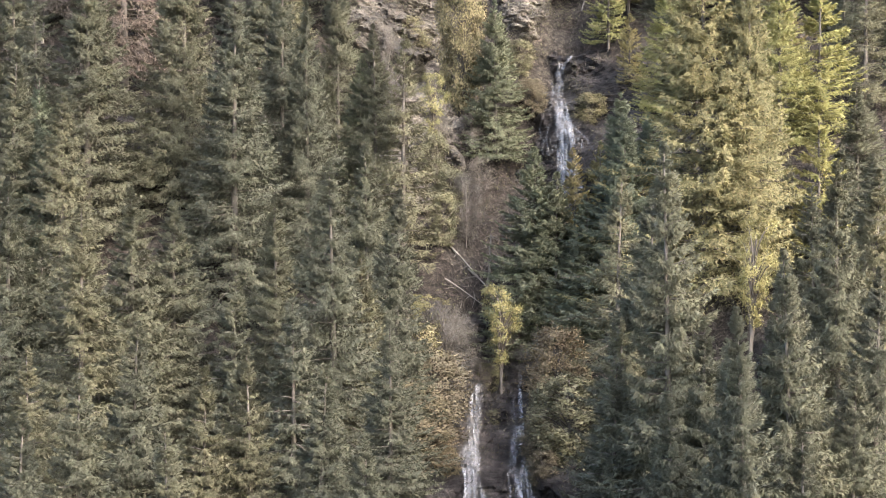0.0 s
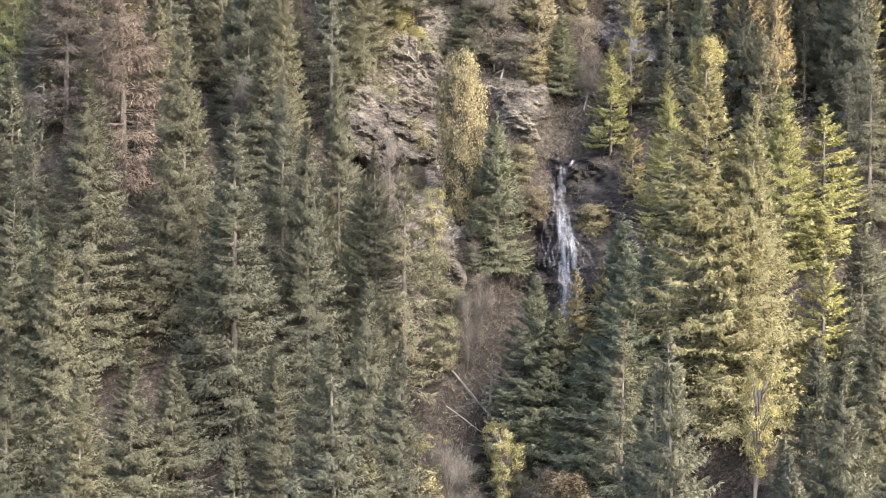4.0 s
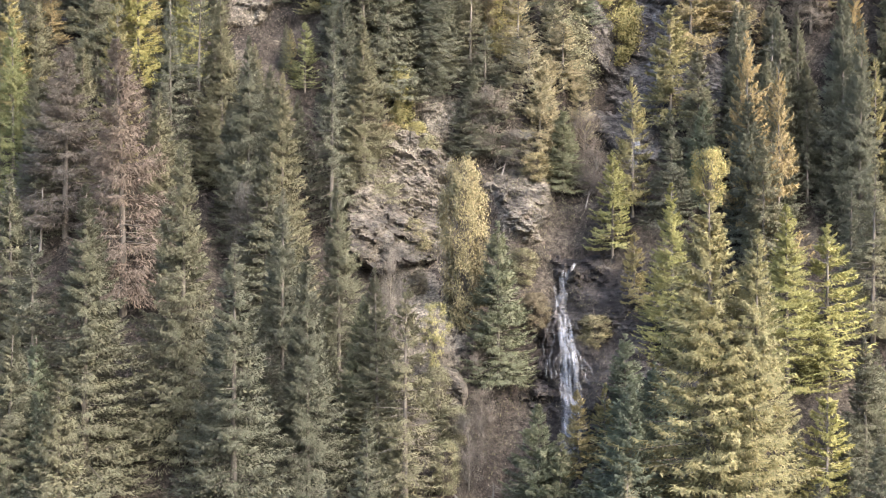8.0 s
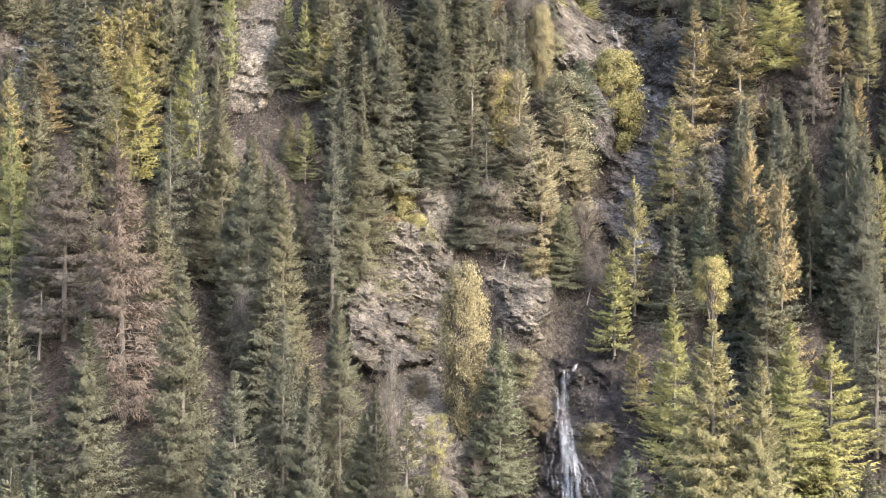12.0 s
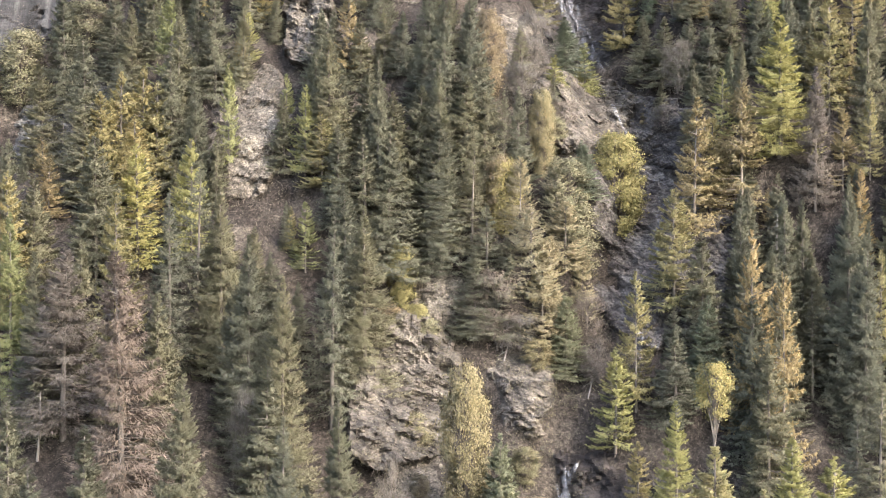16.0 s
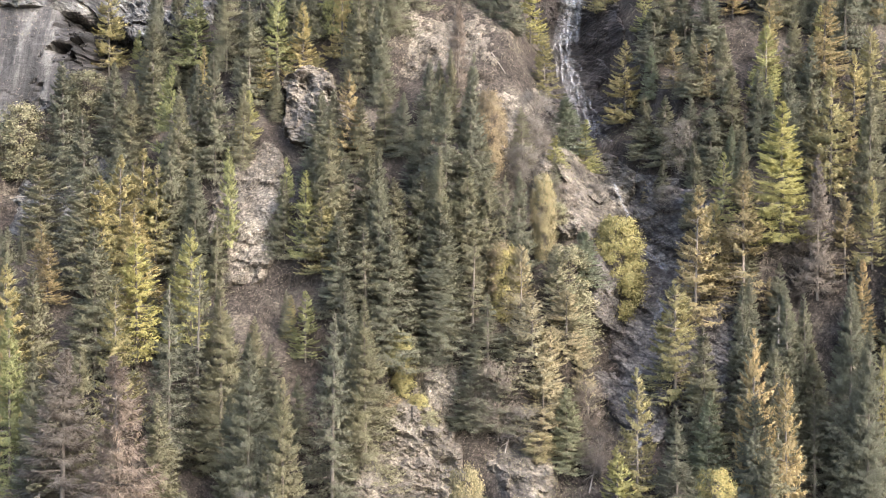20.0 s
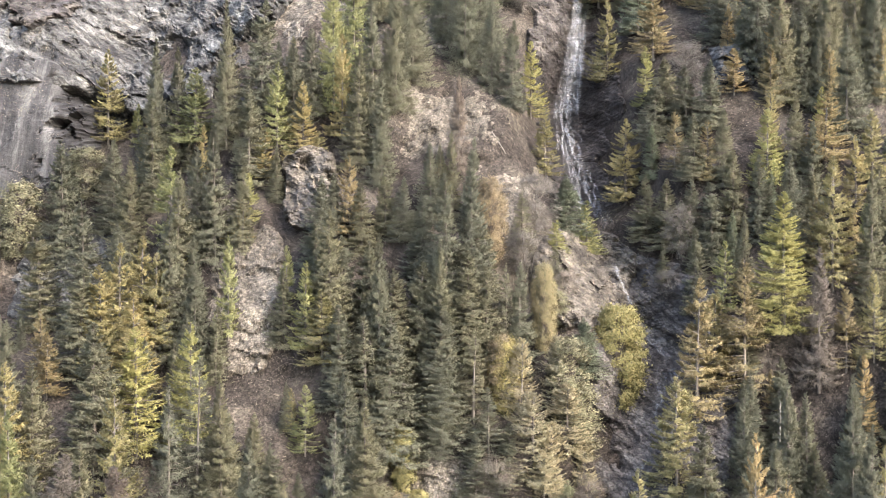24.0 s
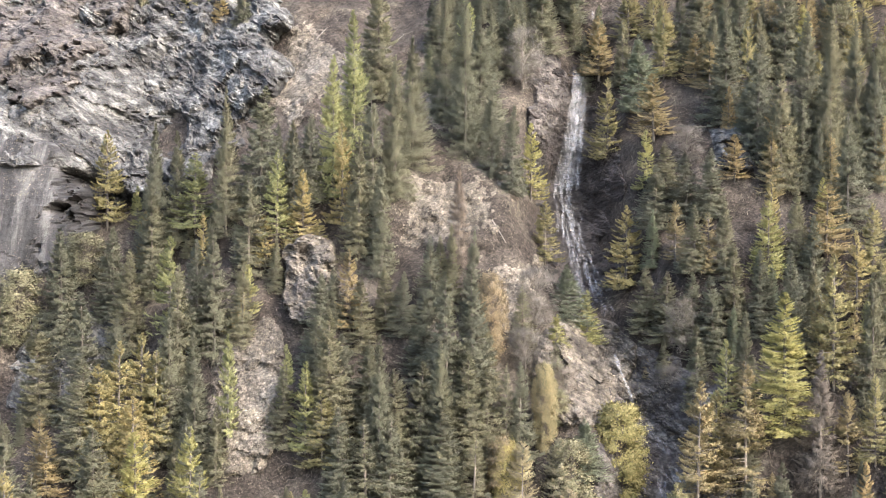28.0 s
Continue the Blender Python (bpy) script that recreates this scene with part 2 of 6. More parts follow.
def slope_y(x, z):
    """How far ahead the slope stands at the height z, x metres to the right."""
    y = np.interp(z, (-62, -58, -48, -38, -30, -24, -16, 0, 22, 40, 57, 65, 80, 92, 105, 120, 150, 260),
                  (-90, 20, 50, 73, 94, 110, 132, 155, 180, 196, 208, 215, 227, 240, 258, 278, 318, 470))
    depth = np.interp(z, (-40, -20, 0, 22, 35, 42, 50, 57, 66, 75, 80, 93, 113, 125, 140), (3, 7, 7, 6, 5, 8, 13, 15, 15, 16, 26, 29, 14, 6, 3))
    wide = np.interp(z, (0, 40, 57, 75, 95, 120), (6, 4.5, 6, 7, 8, 6))
    y = y + depth * np.exp(-((x - stream_x(z)) / wide) ** 2)
    y = y + 7 * np.exp(-((x + 1) / 13) ** 2 - ((z - 28) / 13) ** 2)
    y = y + 17 * smooth(-x, 22, 52) * smooth(z, 45, 66) * (1 - 0.5 * smooth(z, 108, 140))
    y = y + 4 * np.exp(-((x + 21) / 6) ** 2 - ((z - 80) / 8) ** 2)
    y = y - 10 * smooth(x, 17, 34) * smooth(z, -22, -8) * (1 - smooth(z, 8, 28)) - 8 * smooth(-x, 16, 34) * smooth(z, -24, -8) * (1 - smooth(z, 12, 34))
    return y - 5 * smooth(x, 34, 60) * smooth(z, 20, 60)


def ground_y(x, z):
    """The slope with its hummocks and hollows."""
    near = smooth(z, -50, -35) * (1 - smooth(np.abs(x), 105, 160))
    return slope_y(x, z) + near * (fractal(x / 9, z / 9, 3, 5, 0.55) * 4.5 + fractal(x / 1.6, z / 1.6, 9, 3, 0.6) * 0.9)


def mesh_of(name, verts, faces, material, flat=True, normals=None):
    me = bpy.data.meshes.new(name)
    verts, faces = np.asarray(verts, np.float32), np.asarray(faces, np.int32)
    me.vertices.add(len(verts))
    me.vertices.foreach_set("co", verts.ravel())
    n = faces.shape[1]
    me.loops.add(faces.size)
    me.loops.foreach_set("vertex_index", faces.ravel())
    me.polygons.add(len(faces))
    me.polygons.foreach_set("loop_start", np.arange(0, faces.size, n, dtype=np.int32))
    me.update(calc_edges=True)
    me.polygons.foreach_set("use_smooth", np.full(len(faces), not flat))
    me.materials.append(material)
    if normals is not None:
        me.normals_split_custom_set_from_vertices(np.asarray(normals, np.float32))
    return me


def part(name, me, parent, label=""):
    ob = new(name, me)
    ob.parent = parent
    return tagged(ob, label)


def grid_faces(rows, cols):
    i = np.arange(rows * cols).reshape(rows, cols)
    return np.stack([i[:-1, :-1], i[:-1, 1:], i[1:, 1:], i[1:, :-1]], -1).reshape(-1, 4)


# ---- the ground: one sheet from the valley floor up over the slope ----
zs = np.concatenate([(-62, -60.5, -58, -54, -48), np.arange(-42, 140, 0.55), np.arange(141, 262, 6.0)])
xs = np.concatenate([np.arange(-900, -110, 40.0), np.arange(-108, 108, 0.7), np.arange(110, 900, 40.0)])
gx, gz = np.meshgrid(xs, zs)
gy = ground_y(gx, gz)
gy[0] = -3000
ground = tagged(new("ground", mesh_of("ground", np.stack([gx, gy, gz], -1).reshape(-1, 3), grid_faces(*gx.shape), SOIL, False)),
                "steep brown forest floor with litter, scree and dry grass", "ground", kind="structure")


# ---- rock faces: layered rock standing proud of the slope ----
ROCKS = []


def facets(x, z, size, long, tilt, seed):
    """Flat broken faces: each patch its own height and slant, drawn out along the dip."""
    c, d = math.cos(tilt), math.sin(tilt)
    a = (x * c - z * d) / (size * long) + 0.45 * fractal(x / size, z / size, seed + 31, 3)
    b = (x * d + z * c) / size + 0.45 * fractal(x / size, z / size, seed + 41, 3)
    ia, ib = np.floor(a).astype(np.int64), np.floor(b).astype(np.int64)
    best, height = np.full(x.shape, 9.0), np.zeros(x.shape)
    for i in (-1, 0, 1):
        for j in (-1, 0, 1):
            p, q = ia + i, ib + j
            da, db = a - p - lattice(p, q, seed), b - q - lattice(p, q, seed + 1)
            far = da * da + db * db
            h = lattice(p, q, seed + 2) + 1.3 * (lattice(p, q, seed + 3) - 0.5) * da + 1.3 * (lattice(p, q, seed + 4) - 0.35) * db
            height = np.where(far < best, h, height)
            best = np.minimum(best, far)
    return height


def rock_face(x0, x1, z0, z1, proud, material, seed, tilt=0.35, step=0.24, rough=1.0, label="", shape=None, lift=0.5, edge_soft=0.5, big=1.0, ragged=0.8, ledge=0.5):
    """Rock between those sides and heights, broken along beds that dip to one side; shape gives a further bulge."""
    x, z = np.meshgrid(np.arange(x0, x1, step), np.arange(z0, z1, step))
    u, v = (x - (x0 + x1) / 2) / (x1 - x0) * 2, (z - (z0 + z1) / 2) / (z1 - z0) * 2
    radius = (np.abs(u) ** 2.6 + np.abs(v) ** 2.6) ** (1 / 2.6)
    edge = 1 - radius + ragged * fractal(x / 5, z / 5, seed, 5, 0.6) * smooth(radius, 0.3, 0.75) - 0.5 * smooth(radius, 0.8, 1.0)
    mask = smooth(edge, 0.0, edge_soft)
    proudness = proud * (0.4 + 1.6 * np.clip(fractal(x / 8, z / 8, seed + 11, 4, 0.6) + 0.5, 0, 1))
    for size, amount in ((3.4, 1.5), (1.3, 0.62), (0.55, 0.24)):
        proudness = proudness + rough * amount * facets(x, z, size * big, 1.9, tilt, seed + int(size * 10))
    for k, spacing in enumerate((1.9 * big, 0.75 * big)):
        q = (x * math.sin(tilt) + z * math.cos(tilt)) / spacing + 1.6 * fractal(x / 11, z / 7, seed + 17, 4, 0.55)
        layer = np.floor(q)
        broken = 0.3 + value_noise(x / (2.2 * spacing) + layer * 7.3, layer * 3.1, seed + 19)
        proudness = proudness + ledge * spacing * 0.55 * rough * (q - layer) * broken
    proudness = proudness + rough * 0.16 * fractal(x / 1.1, z / 0.8, seed + 13, 3, 0.6)
    if shape:
        proudness = proudness + shape(x, z)
    y = ground_y(x, z) - mask * (lift + proudness) + (1 - mask) * 0.7
    ROCKS.append((x0, z0, step, y))
    me = mesh_of("rock_face", np.stack([x, y, z], -1).reshape(-1, 3), grid_faces(*x.shape), material)
    return tagged(new("rock_face", me), label, "rock", kind="structure")


def surface_y(x, z):
    """The outermost of ground and rock."""
    y = ground_y(x, z)
    for x0, z0, step, rock in ROCKS:
        i, j = np.round((z - z0) / step).astype(int), np.round((x - x0) / step).astype(int)
        inside = (i >= 0) & (j >= 0) & (i < rock.shape[0]) & (j < rock.shape[1])
        y = np.where(inside, np.minimum(y, rock[np.clip(i, 0, rock.shape[0] - 1), np.clip(j, 0, rock.shape[1] - 1)]), y)
    return y


def brow(x, z):
    """The cliff's lower edge hangs out over the wall."""
    return 15 * smooth(-x, 52, 66) * (1 - smooth(z, 97, 132)) * smooth(z, 95, 97) - 16 * smooth(-x, 55, 60) * (1 - smooth(z, 94, 95.5))


def wall(x, z):
    return np.clip(z - 79, 0, 22) * 0.95 * smooth(-x, 50, 58) + ground_y(x, z) - slope_y(x, z)


def cleft(x, z):
    return -5 * smooth(1 - np.hypot((x + 46.5) * 1.7, z - 103) / 7, 0, 0.5)


rock_face(-13, 3.5, 20, 41.5, 1.4, ROCK_TAN, 21, 0.3, rough=1.1, lift=0.9, edge_soft=0.3, ragged=0.55, label="pale tan layered rock outcrop with dry tufts")
rock_face(4, 16, 24, 38, 0.3, ROCK_TAN, 31, 0.15, rough=1.0, lift=0.2, edge_soft=0.6, ragged=0.7, label="brown layered rock beside the falls")
rock_face(-8, 3, 2, 13, 1.2, ROCK_TAN, 35, label="small weathered rock step in the slope")
rock_face(11, 29, 59, 75, 0.5, ROCK_TAN, 41, 0.8, rough=1.0, lift=0.4, edge_soft=0.4, ragged=0.6, label="pale rock shoulder above the stream bend")
rock_face(-25, -15, 73, 87, 1.8, ROCK_TAN, 51, 0.5, lift=1.0, edge_soft=0.3, label="pale limestone block between spruces")
rock_face(-34, -21, 53, 76, 0.2, SCREE, 55, rough=0.45, lift=0.3, edge_soft=0.5, label="bare pale scree and broken rock")
rock_face(13, 23, 98, 122, 0.4, ROCK_BROWN, 61, 0.4, rough=0.8, lift=0.2, label="broken grey rock beside the high waterfall")
rock_face(40, 50, 95, 106, 0.6, ROCK_GREY, 65, label="grey rock among the upper trees")
rock_face(-66, -46, 58, 76, 0.1, ROCK_GREY, 67, rough=0.5, label="grey scree with fallen branches")
rock_face(-115, -21, 84, 156, 2.5, ROCK_GREY, 71, 0.62, 0.28, 1.35, "grey limestone cliff with pale streaks and ledges", lambda x, z: brow(x, z) + cleft(x, z), edge_soft=0.18, big=1.8, ragged=0.3)
rock_face(-118, -52, 101, 152, 4.5, ROCK_BROWN, 73, 0.35, 0.3, 0.8, "brown weathered upper part of the cliff", brow, lift=2.5, edge_soft=0.4, big=1.2)
# this wall's colour carries the shade of the brow above it
rock_face(-118, -50, 74, 106, 0.4, ROCK_WALL, 75, -0.1, 0.3, 0.12, "smooth streak-stained grey cliff wall, coloured dark for the shade of an overhang", wall, edge_soft=0.25, big=2.0, ragged=0.3, ledge=0.2)
for x0, x1, z0, z1, k in ((-35, -12, 100, 128, 1), (-12, 13, 82, 99, 2), (0, 18, 68, 86, 3), (-14, 5, 5, 27, 4), (-34, -20, 52, 72, 5), (-8, 6, 34, 48, 6), (-12, 12, 98, 126, 7)):
    rock_face(x0, x1, z0, z1, 0.05, SCREE, 110 + k, 0.3, 0.3, 0.28, "bare tan slope of earth, scree and dry grass", lift=0.1, edge_soft=0.9)
rock_face(6, 30, -12, 29, 0.7, ROCK_WET, 81, 0.15, rough=0.9, lift=0.7, edge_soft=0.6, label="dark wet rock behind the middle falls")
rock_face(-5, 13, -30, -5, 0.3, ROCK_WET, 85, -0.1, rough=1.0, label="dark wet rock steps under the lowest falls")
rock_face(13, 30, 70, 119, 0.3, ROCK_WET, 91, 0.3, rough=0.7, label="dark wet cleft of the high waterfall")
rock_face(17, 41, 32, 76, 0.3, ROCK_SHADE, 95, 0.5, rough=0.7, lift=0.2, label="dark grey stream gully worn into rock")


# ---- falling water ----
FLOW = random.Random(11)


def strand(root, xa, za, xb, zb, wa, wb, sway=0.4):
    """One thread of water running down the rock's own ledges."""
    k = FLOW.randrange(900)
    n = max(10, int((za - zb) / 0.22))
    s = np.linspace(0, 1, n)[:, None]
    across = np.linspace(-0.5, 0.5, 5)[None, :]
    z = za + (zb - za) * s + 0 * across
    mid = xa + (xb - xa) * s + sway * 2 * np.sin(s * np.pi) ** 0.5 * fractal(s * (za - zb) / 2.5 + k, s * 0 + k, 5, 3)
    x = mid + across * (wa + (wb - wa) * s ** 0.7) * (0.75 + 0.9 * np.abs(fractal(s * (za - zb) / 1.5 + k, s * 0 + 3, 7, 3)))
    y = np.minimum.reduce([surface_y(x + dx, z + dz) for dx in (-0.25, 0, 0.25) for dz in (-0.3, 0, 0.3)])
    pad = np.concatenate([y[:1], y[:1], y, y[-1:], y[-1:]])
    y = np.minimum(y, (pad[:-4] + pad[1:-3] + pad[2:-2] + pad[3:-1] + pad[4:]) / 5) - 0.12 + 0.3 * across ** 2 - 0.05 * (k % 5)
    part("water_strand", mesh_of("water_strand", np.stack([x, y, z], -1).reshape(-1, 3), grid_faces(*x.shape), WATER, False), root)


def waterfall(label, veils):
    """Veils: (threads, x at the top, spread there, height, x at the foot, spread there, height, width of a thread, sway)."""
    root = tagged(new("waterfall"), label, "waterfall")
    for count, xa, da, za, xb, db, zb, w, sway in veils:
        for k in range(count):
            a = (k + 0.5) / count - 0.5
            c = FLOW.uniform(0.7, 1.4)
            strand(root, xa + da * a, za - FLOW.random() * 0.6, xb + db * (a + FLOW.uniform(-0.15, 0.15)), zb + FLOW.random() * 1.5, 0.6 * w * c, 0.8 * w * c, sway)
    return root


waterfall("tall white waterfall in a dark rock cleft",
          ((4, 24.5, 2.2, 116.5, 20.8, 3.6, 94, 1.5, 0.2), (5, 24.5, 2.4, 115.5, 20.6, 4.2, 93, 0.6, 0.25), (4, 20.4, 2.4, 96, 20.0, 3.6, 86, 0.6, 0.45),
           (5, 20.2, 3.0, 95, 22.8, 4.6, 75.5, 0.4, 0.6), (5, 20.0, 3.0, 90, 22.8, 4.2, 74, 0.35, 0.7), (3, 20.2, 2.4, 88, 22.4, 4.4, 73.5, 0.7, 0.4), (1, 27.5, 0.3, 128, 27, 0.3, 121, 0.9, 0.2)))
waterfall("white double-stepped waterfall over dark rock",
          ((3, 13.9, 0.6, 22.4, 13.3, 0.8, 17, 0.55, 0.4), (1, 15.3, 0.2, 22.9, 14.0, 0.2, 20.2, 0.5, 0.2), (2, 12.9, 0.4, 20.5, 12.6, 0.4, 16.6, 0.35, 0.4),
           (4, 13.5, 0.9, 17.4, 13.3, 1.7, 3.5, 0.9, 0.25), (4, 13.5, 1.0, 17.4, 13.2, 2.2, 3.5, 0.45, 0.3), (3, 12.7, 0.8, 17.2, 11.7, 1.6, 9.5, 0.2, 1.0), (3, 14.2, 0.6, 17, 15.3, 1.4, 10, 0.18, 1.0)))
waterfall("twin white cascades over dark steps",
          ((4, 3.1, 0.6, -12.0, 2.5, 1.0, -16.6, 0.7, 0.15), (8, 2.4, 1.1, -15.9, 2.2, 1.9, -18.4, 0.5, 0.3), (8, 2.0, 1.2, -17.6, 2.8, 1.5, -24, 0.45, 0.35),
           (2, 7, 0.2, -10.4, 6.9, 0.3, -15.8, 0.3, 0.1), (2, 6.2, 0.6, -12.5, 6.1, 0.6, -16, 0.2, 0.1), (8, 6.7, 0.9, -15.2, 6.2, 1.7, -18.8, 0.45, 0.35), (10, 6.2, 1.6, -18, 6.9, 2.4, -25, 0.45, 0.45), (2, 2.8, 0.5, -22, 5.6, 0.6, -25, 0.5, 0.15)))
waterfall("thin white stream running down a rocky gully",
          ((2, 27.4, 0.4, 60.0, 30.6, 0.5, 55.2, 0.7, 0.2), (3, 30.6, 0.6, 55.2, 30.4, 1.0, 47.6, 0.5, 0.5), (3, 29.4, 1.0, 55, 28, 2.2, 45, 0.35, 0.7),
           (2, 30.4, 0.3, 48.4, 27.6, 0.4, 44.8, 0.6, 0.3), (2, 27.4, 0.4, 45, 24.8, 0.4, 43.2, 0.5, 0.2), (3, 24.6, 0.6, 43.6, 23.3, 0.8, 34, 0.5, 0.3), (2, 24.4, 0.3, 69, 26.8, 0.3, 60, 0.5, 0.2)))


# ---- trees ----
def tube(points, radii, sides=6):
    """A tapered tube along a polyline."""
    points = np.asarray(points, float)
    a = np.linspace(0, 2 * np.pi, sides, endpoint=False)
    d = np.gradient(points, axis=0)
    d /= np.linalg.norm(d, axis=1)[:, None] + 1e-9
    ref = np.where(np.abs(d[:, 2:3]) > 0.9, [[1.0, 0, 0]], [[0, 0, 1.0]])
    p = np.cross(d, ref)
    p /= np.linalg.norm(p, axis=1)[:, None]
    q = np.cross(d, p)
    ring = np.cos(a)[None, :, None] * p[:, None] + np.sin(a)[None, :, None] * q[:, None]
    v = (points[:, None] + ring * np.asarray(radii)[:, None, None]).reshape(-1, 3)
    i = np.arange(len(points) * sides).reshape(len(points), sides)
    j = np.roll(i, -1, axis=1)
    return v, np.stack([i[:-1], j[:-1], j[1:], i[1:]], -1).reshape(-1, 4)


def joined(pieces):
    vs, fs, at = [], [], 0
    for v, f in pieces:
        vs.append(v)
        fs.append(f + at)
        at += len(v)
    return np.concatenate(vs), np.concatenate(fs)


def sprays(at, along, length, width, rng):
    """Slim three-cornered sprays from each point, lying along the given ways."""
    side = np.cross(along, rng.normal(size=along.shape))
    side /= np.linalg.norm(side, axis=1)[:, None] + 1e-9
    w = (width / 2)[:, None] * side
    v = np.stack([at - w, at + w, at + along * length[:, None]], 1).reshape(-1, 3)
    return v, np.arange(len(v)).reshape(-1, 3)


def rounded(crown, tall, seed):
    """Normals that follow the crown's outside, so that boughs shade as soft masses; each spray faces outward."""
    rng = np.random.default_rng(seed)
    v, f = crown
    mid = v.reshape(-1, 3, 3).mean(1)
    out = mid.copy()
    out[:, 2] = 0.25 * np.hypot(mid[:, 0], mid[:, 1]) + 0.3 * smooth(mid[:, 2], 0.8 * tall, tall)
    n = unit(unit(out) + np.array([0, 0, 0.35]) + rng.normal(0, 0.28, mid.shape))
    t = v.reshape(-1, 3, 3).copy()
    g = np.cross(t[:, 1] - t[:, 0], t[:, 2] - t[:, 0])
    turn = (g * n).sum(1) < 0
    t[turn] = t[turn][:, [1, 0, 2]]
    return t.reshape(-1, 3), f, np.repeat(n, 3, 0)


def unit(v):
    return v / (np.linalg.norm(v, axis=-1, keepdims=True) + 1e-9)


def conifer(seed, tall, wide, branches, per, foot=0.08, power=0.85, rise=0.15, droop=0.4, hang=0.6, size=0.4, slim=0.18, gaps=0.25, fan=0.3, curtain=0.4, clear=0.0):
    """Trunk and crown of a conifer: limbs that sag and turn up at the tip, hung with drooping sprays."""
    rng = np.random.default_rng(seed)
    bend = rng.normal(0, 0.008 * tall, 2)

    def axis(z):
        u = z / tall
        return np.stack([bend[0] * u * u, bend[1] * u * u, z], -1)

    hs = np.linspace(0, tall * 0.985, 12)
    trunk = [tube(axis(hs), 0.0095 * tall * (1 - hs / tall) + 0.02, 7)]
    u = foot + (1 - foot) * rng.random(branches) ** 1.2
    u = np.clip(u, foot, 0.988)
    az = rng.random(branches) * 2 * np.pi
    side = 1 + 0.14 * np.sin(az + seed) + 0.10 * np.sin(2 * az + u * 9 + seed)
    lump = side * np.where(rng.random(branches) < 0.1, rng.uniform(1.0, 1.18, branches), rng.uniform(0.7, 1.04, branches))
    reach = wide * (np.clip(1 - u, 0.012, 1) ** power) * lump
    bare = value_noise(az * 1.6 + 40, u * tall / 2.2, seed) < gaps
    keep = ~(bare & (rng.random(branches) < 0.8))
    u, az, reach = u[keep], az[keep], reach[keep]
    n = len(u)
    s = clear + (1 - clear) * (rng.random((n, per)) ** 0.6) * 0.97 + 0.03
    out = np.stack([np.cos(az), np.sin(az)], -1)
    sidew = np.stack([-out[:, 1], out[:, 0]], -1)
    lift = (rise + 0.75 * u ** 2.5 + rng.normal(0, 0.07, n))[:, None]
    sag = (droop * (1 - 0.75 * u) * rng.uniform(0.7, 1.3, n))[:, None]
    spread = rng.uniform(-1, 1, (n, per))
    lat = spread * fan * reach[:, None] * (1.03 - s) ** 0.8 * np.minimum(1, 3 * s)
    root = axis(u * tall)
    p = np.empty((n, per, 3))
    p[..., :2] = root[:, None, :2] + out[:, None] * (reach[:, None] * s)[..., None] + sidew[:, None] * lat[..., None]
    p[..., 2] = root[:, None, 2] + reach[:, None] * (lift * s - sag * s ** 1.6 + 0.2 * s ** 6) - 0.35 * np.abs(lat)
    hung = (rng.random((n, per)) < hang)[..., None]
    strings = np.floor(s * 9 + spread * 2)
    deep = curtain * (0.5 + 0.5 * np.abs(np.sin(strings * 12.9 + az[:, None] * 7))) * np.minimum(1, reach / (0.45 * wide))[:, None] * np.sin(np.clip(s * 1.05, 0, 1) * np.pi) ** 0.5
    p[..., 2] -= deep * rng.random((n, per)) ** 1.3 * hung[..., 0]
    ahead = np.concatenate([out[:, None] * 0.9 + sidew[:, None] * (np.sign(spread) * 0.5)[..., None], np.full((n, per, 1), -0.1)], -1)
    d = np.where(hung, 0.45 * ahead + np.array([0, 0, -0.8]), ahead + 0.5 * u[:, None, None] * np.array([0, 0, 1.0])) + rng.normal(0, 0.36, (n, per, 3))
    k = size * (0.5 + 0.5 * np.minimum(1, reach / (0.35 * wide)))[:, None] * (0.5 + 0.9 * rng.random((n, per)))
    crown = sprays(p.reshape(-1, 3), unit(d.reshape(-1, 3)), k.reshape(-1), (k * slim * (0.7 + 0.6 * rng.random((n, per)))).reshape(-1), rng)
    for i in rng.choice(n, min(n, 110), replace=False):
        q = np.linspace(0, 0.92, 4)
        line = root[i] + np.stack([out[i, 0] * reach[i] * q, out[i, 1] * reach[i] * q, reach[i] * (lift[i, 0] * q - sag[i, 0] * q ** 1.6)], -1)
        trunk.append(tube(line, 0.045 * (1 - q) + 0.012, 3))
    return joined(trunk), crown


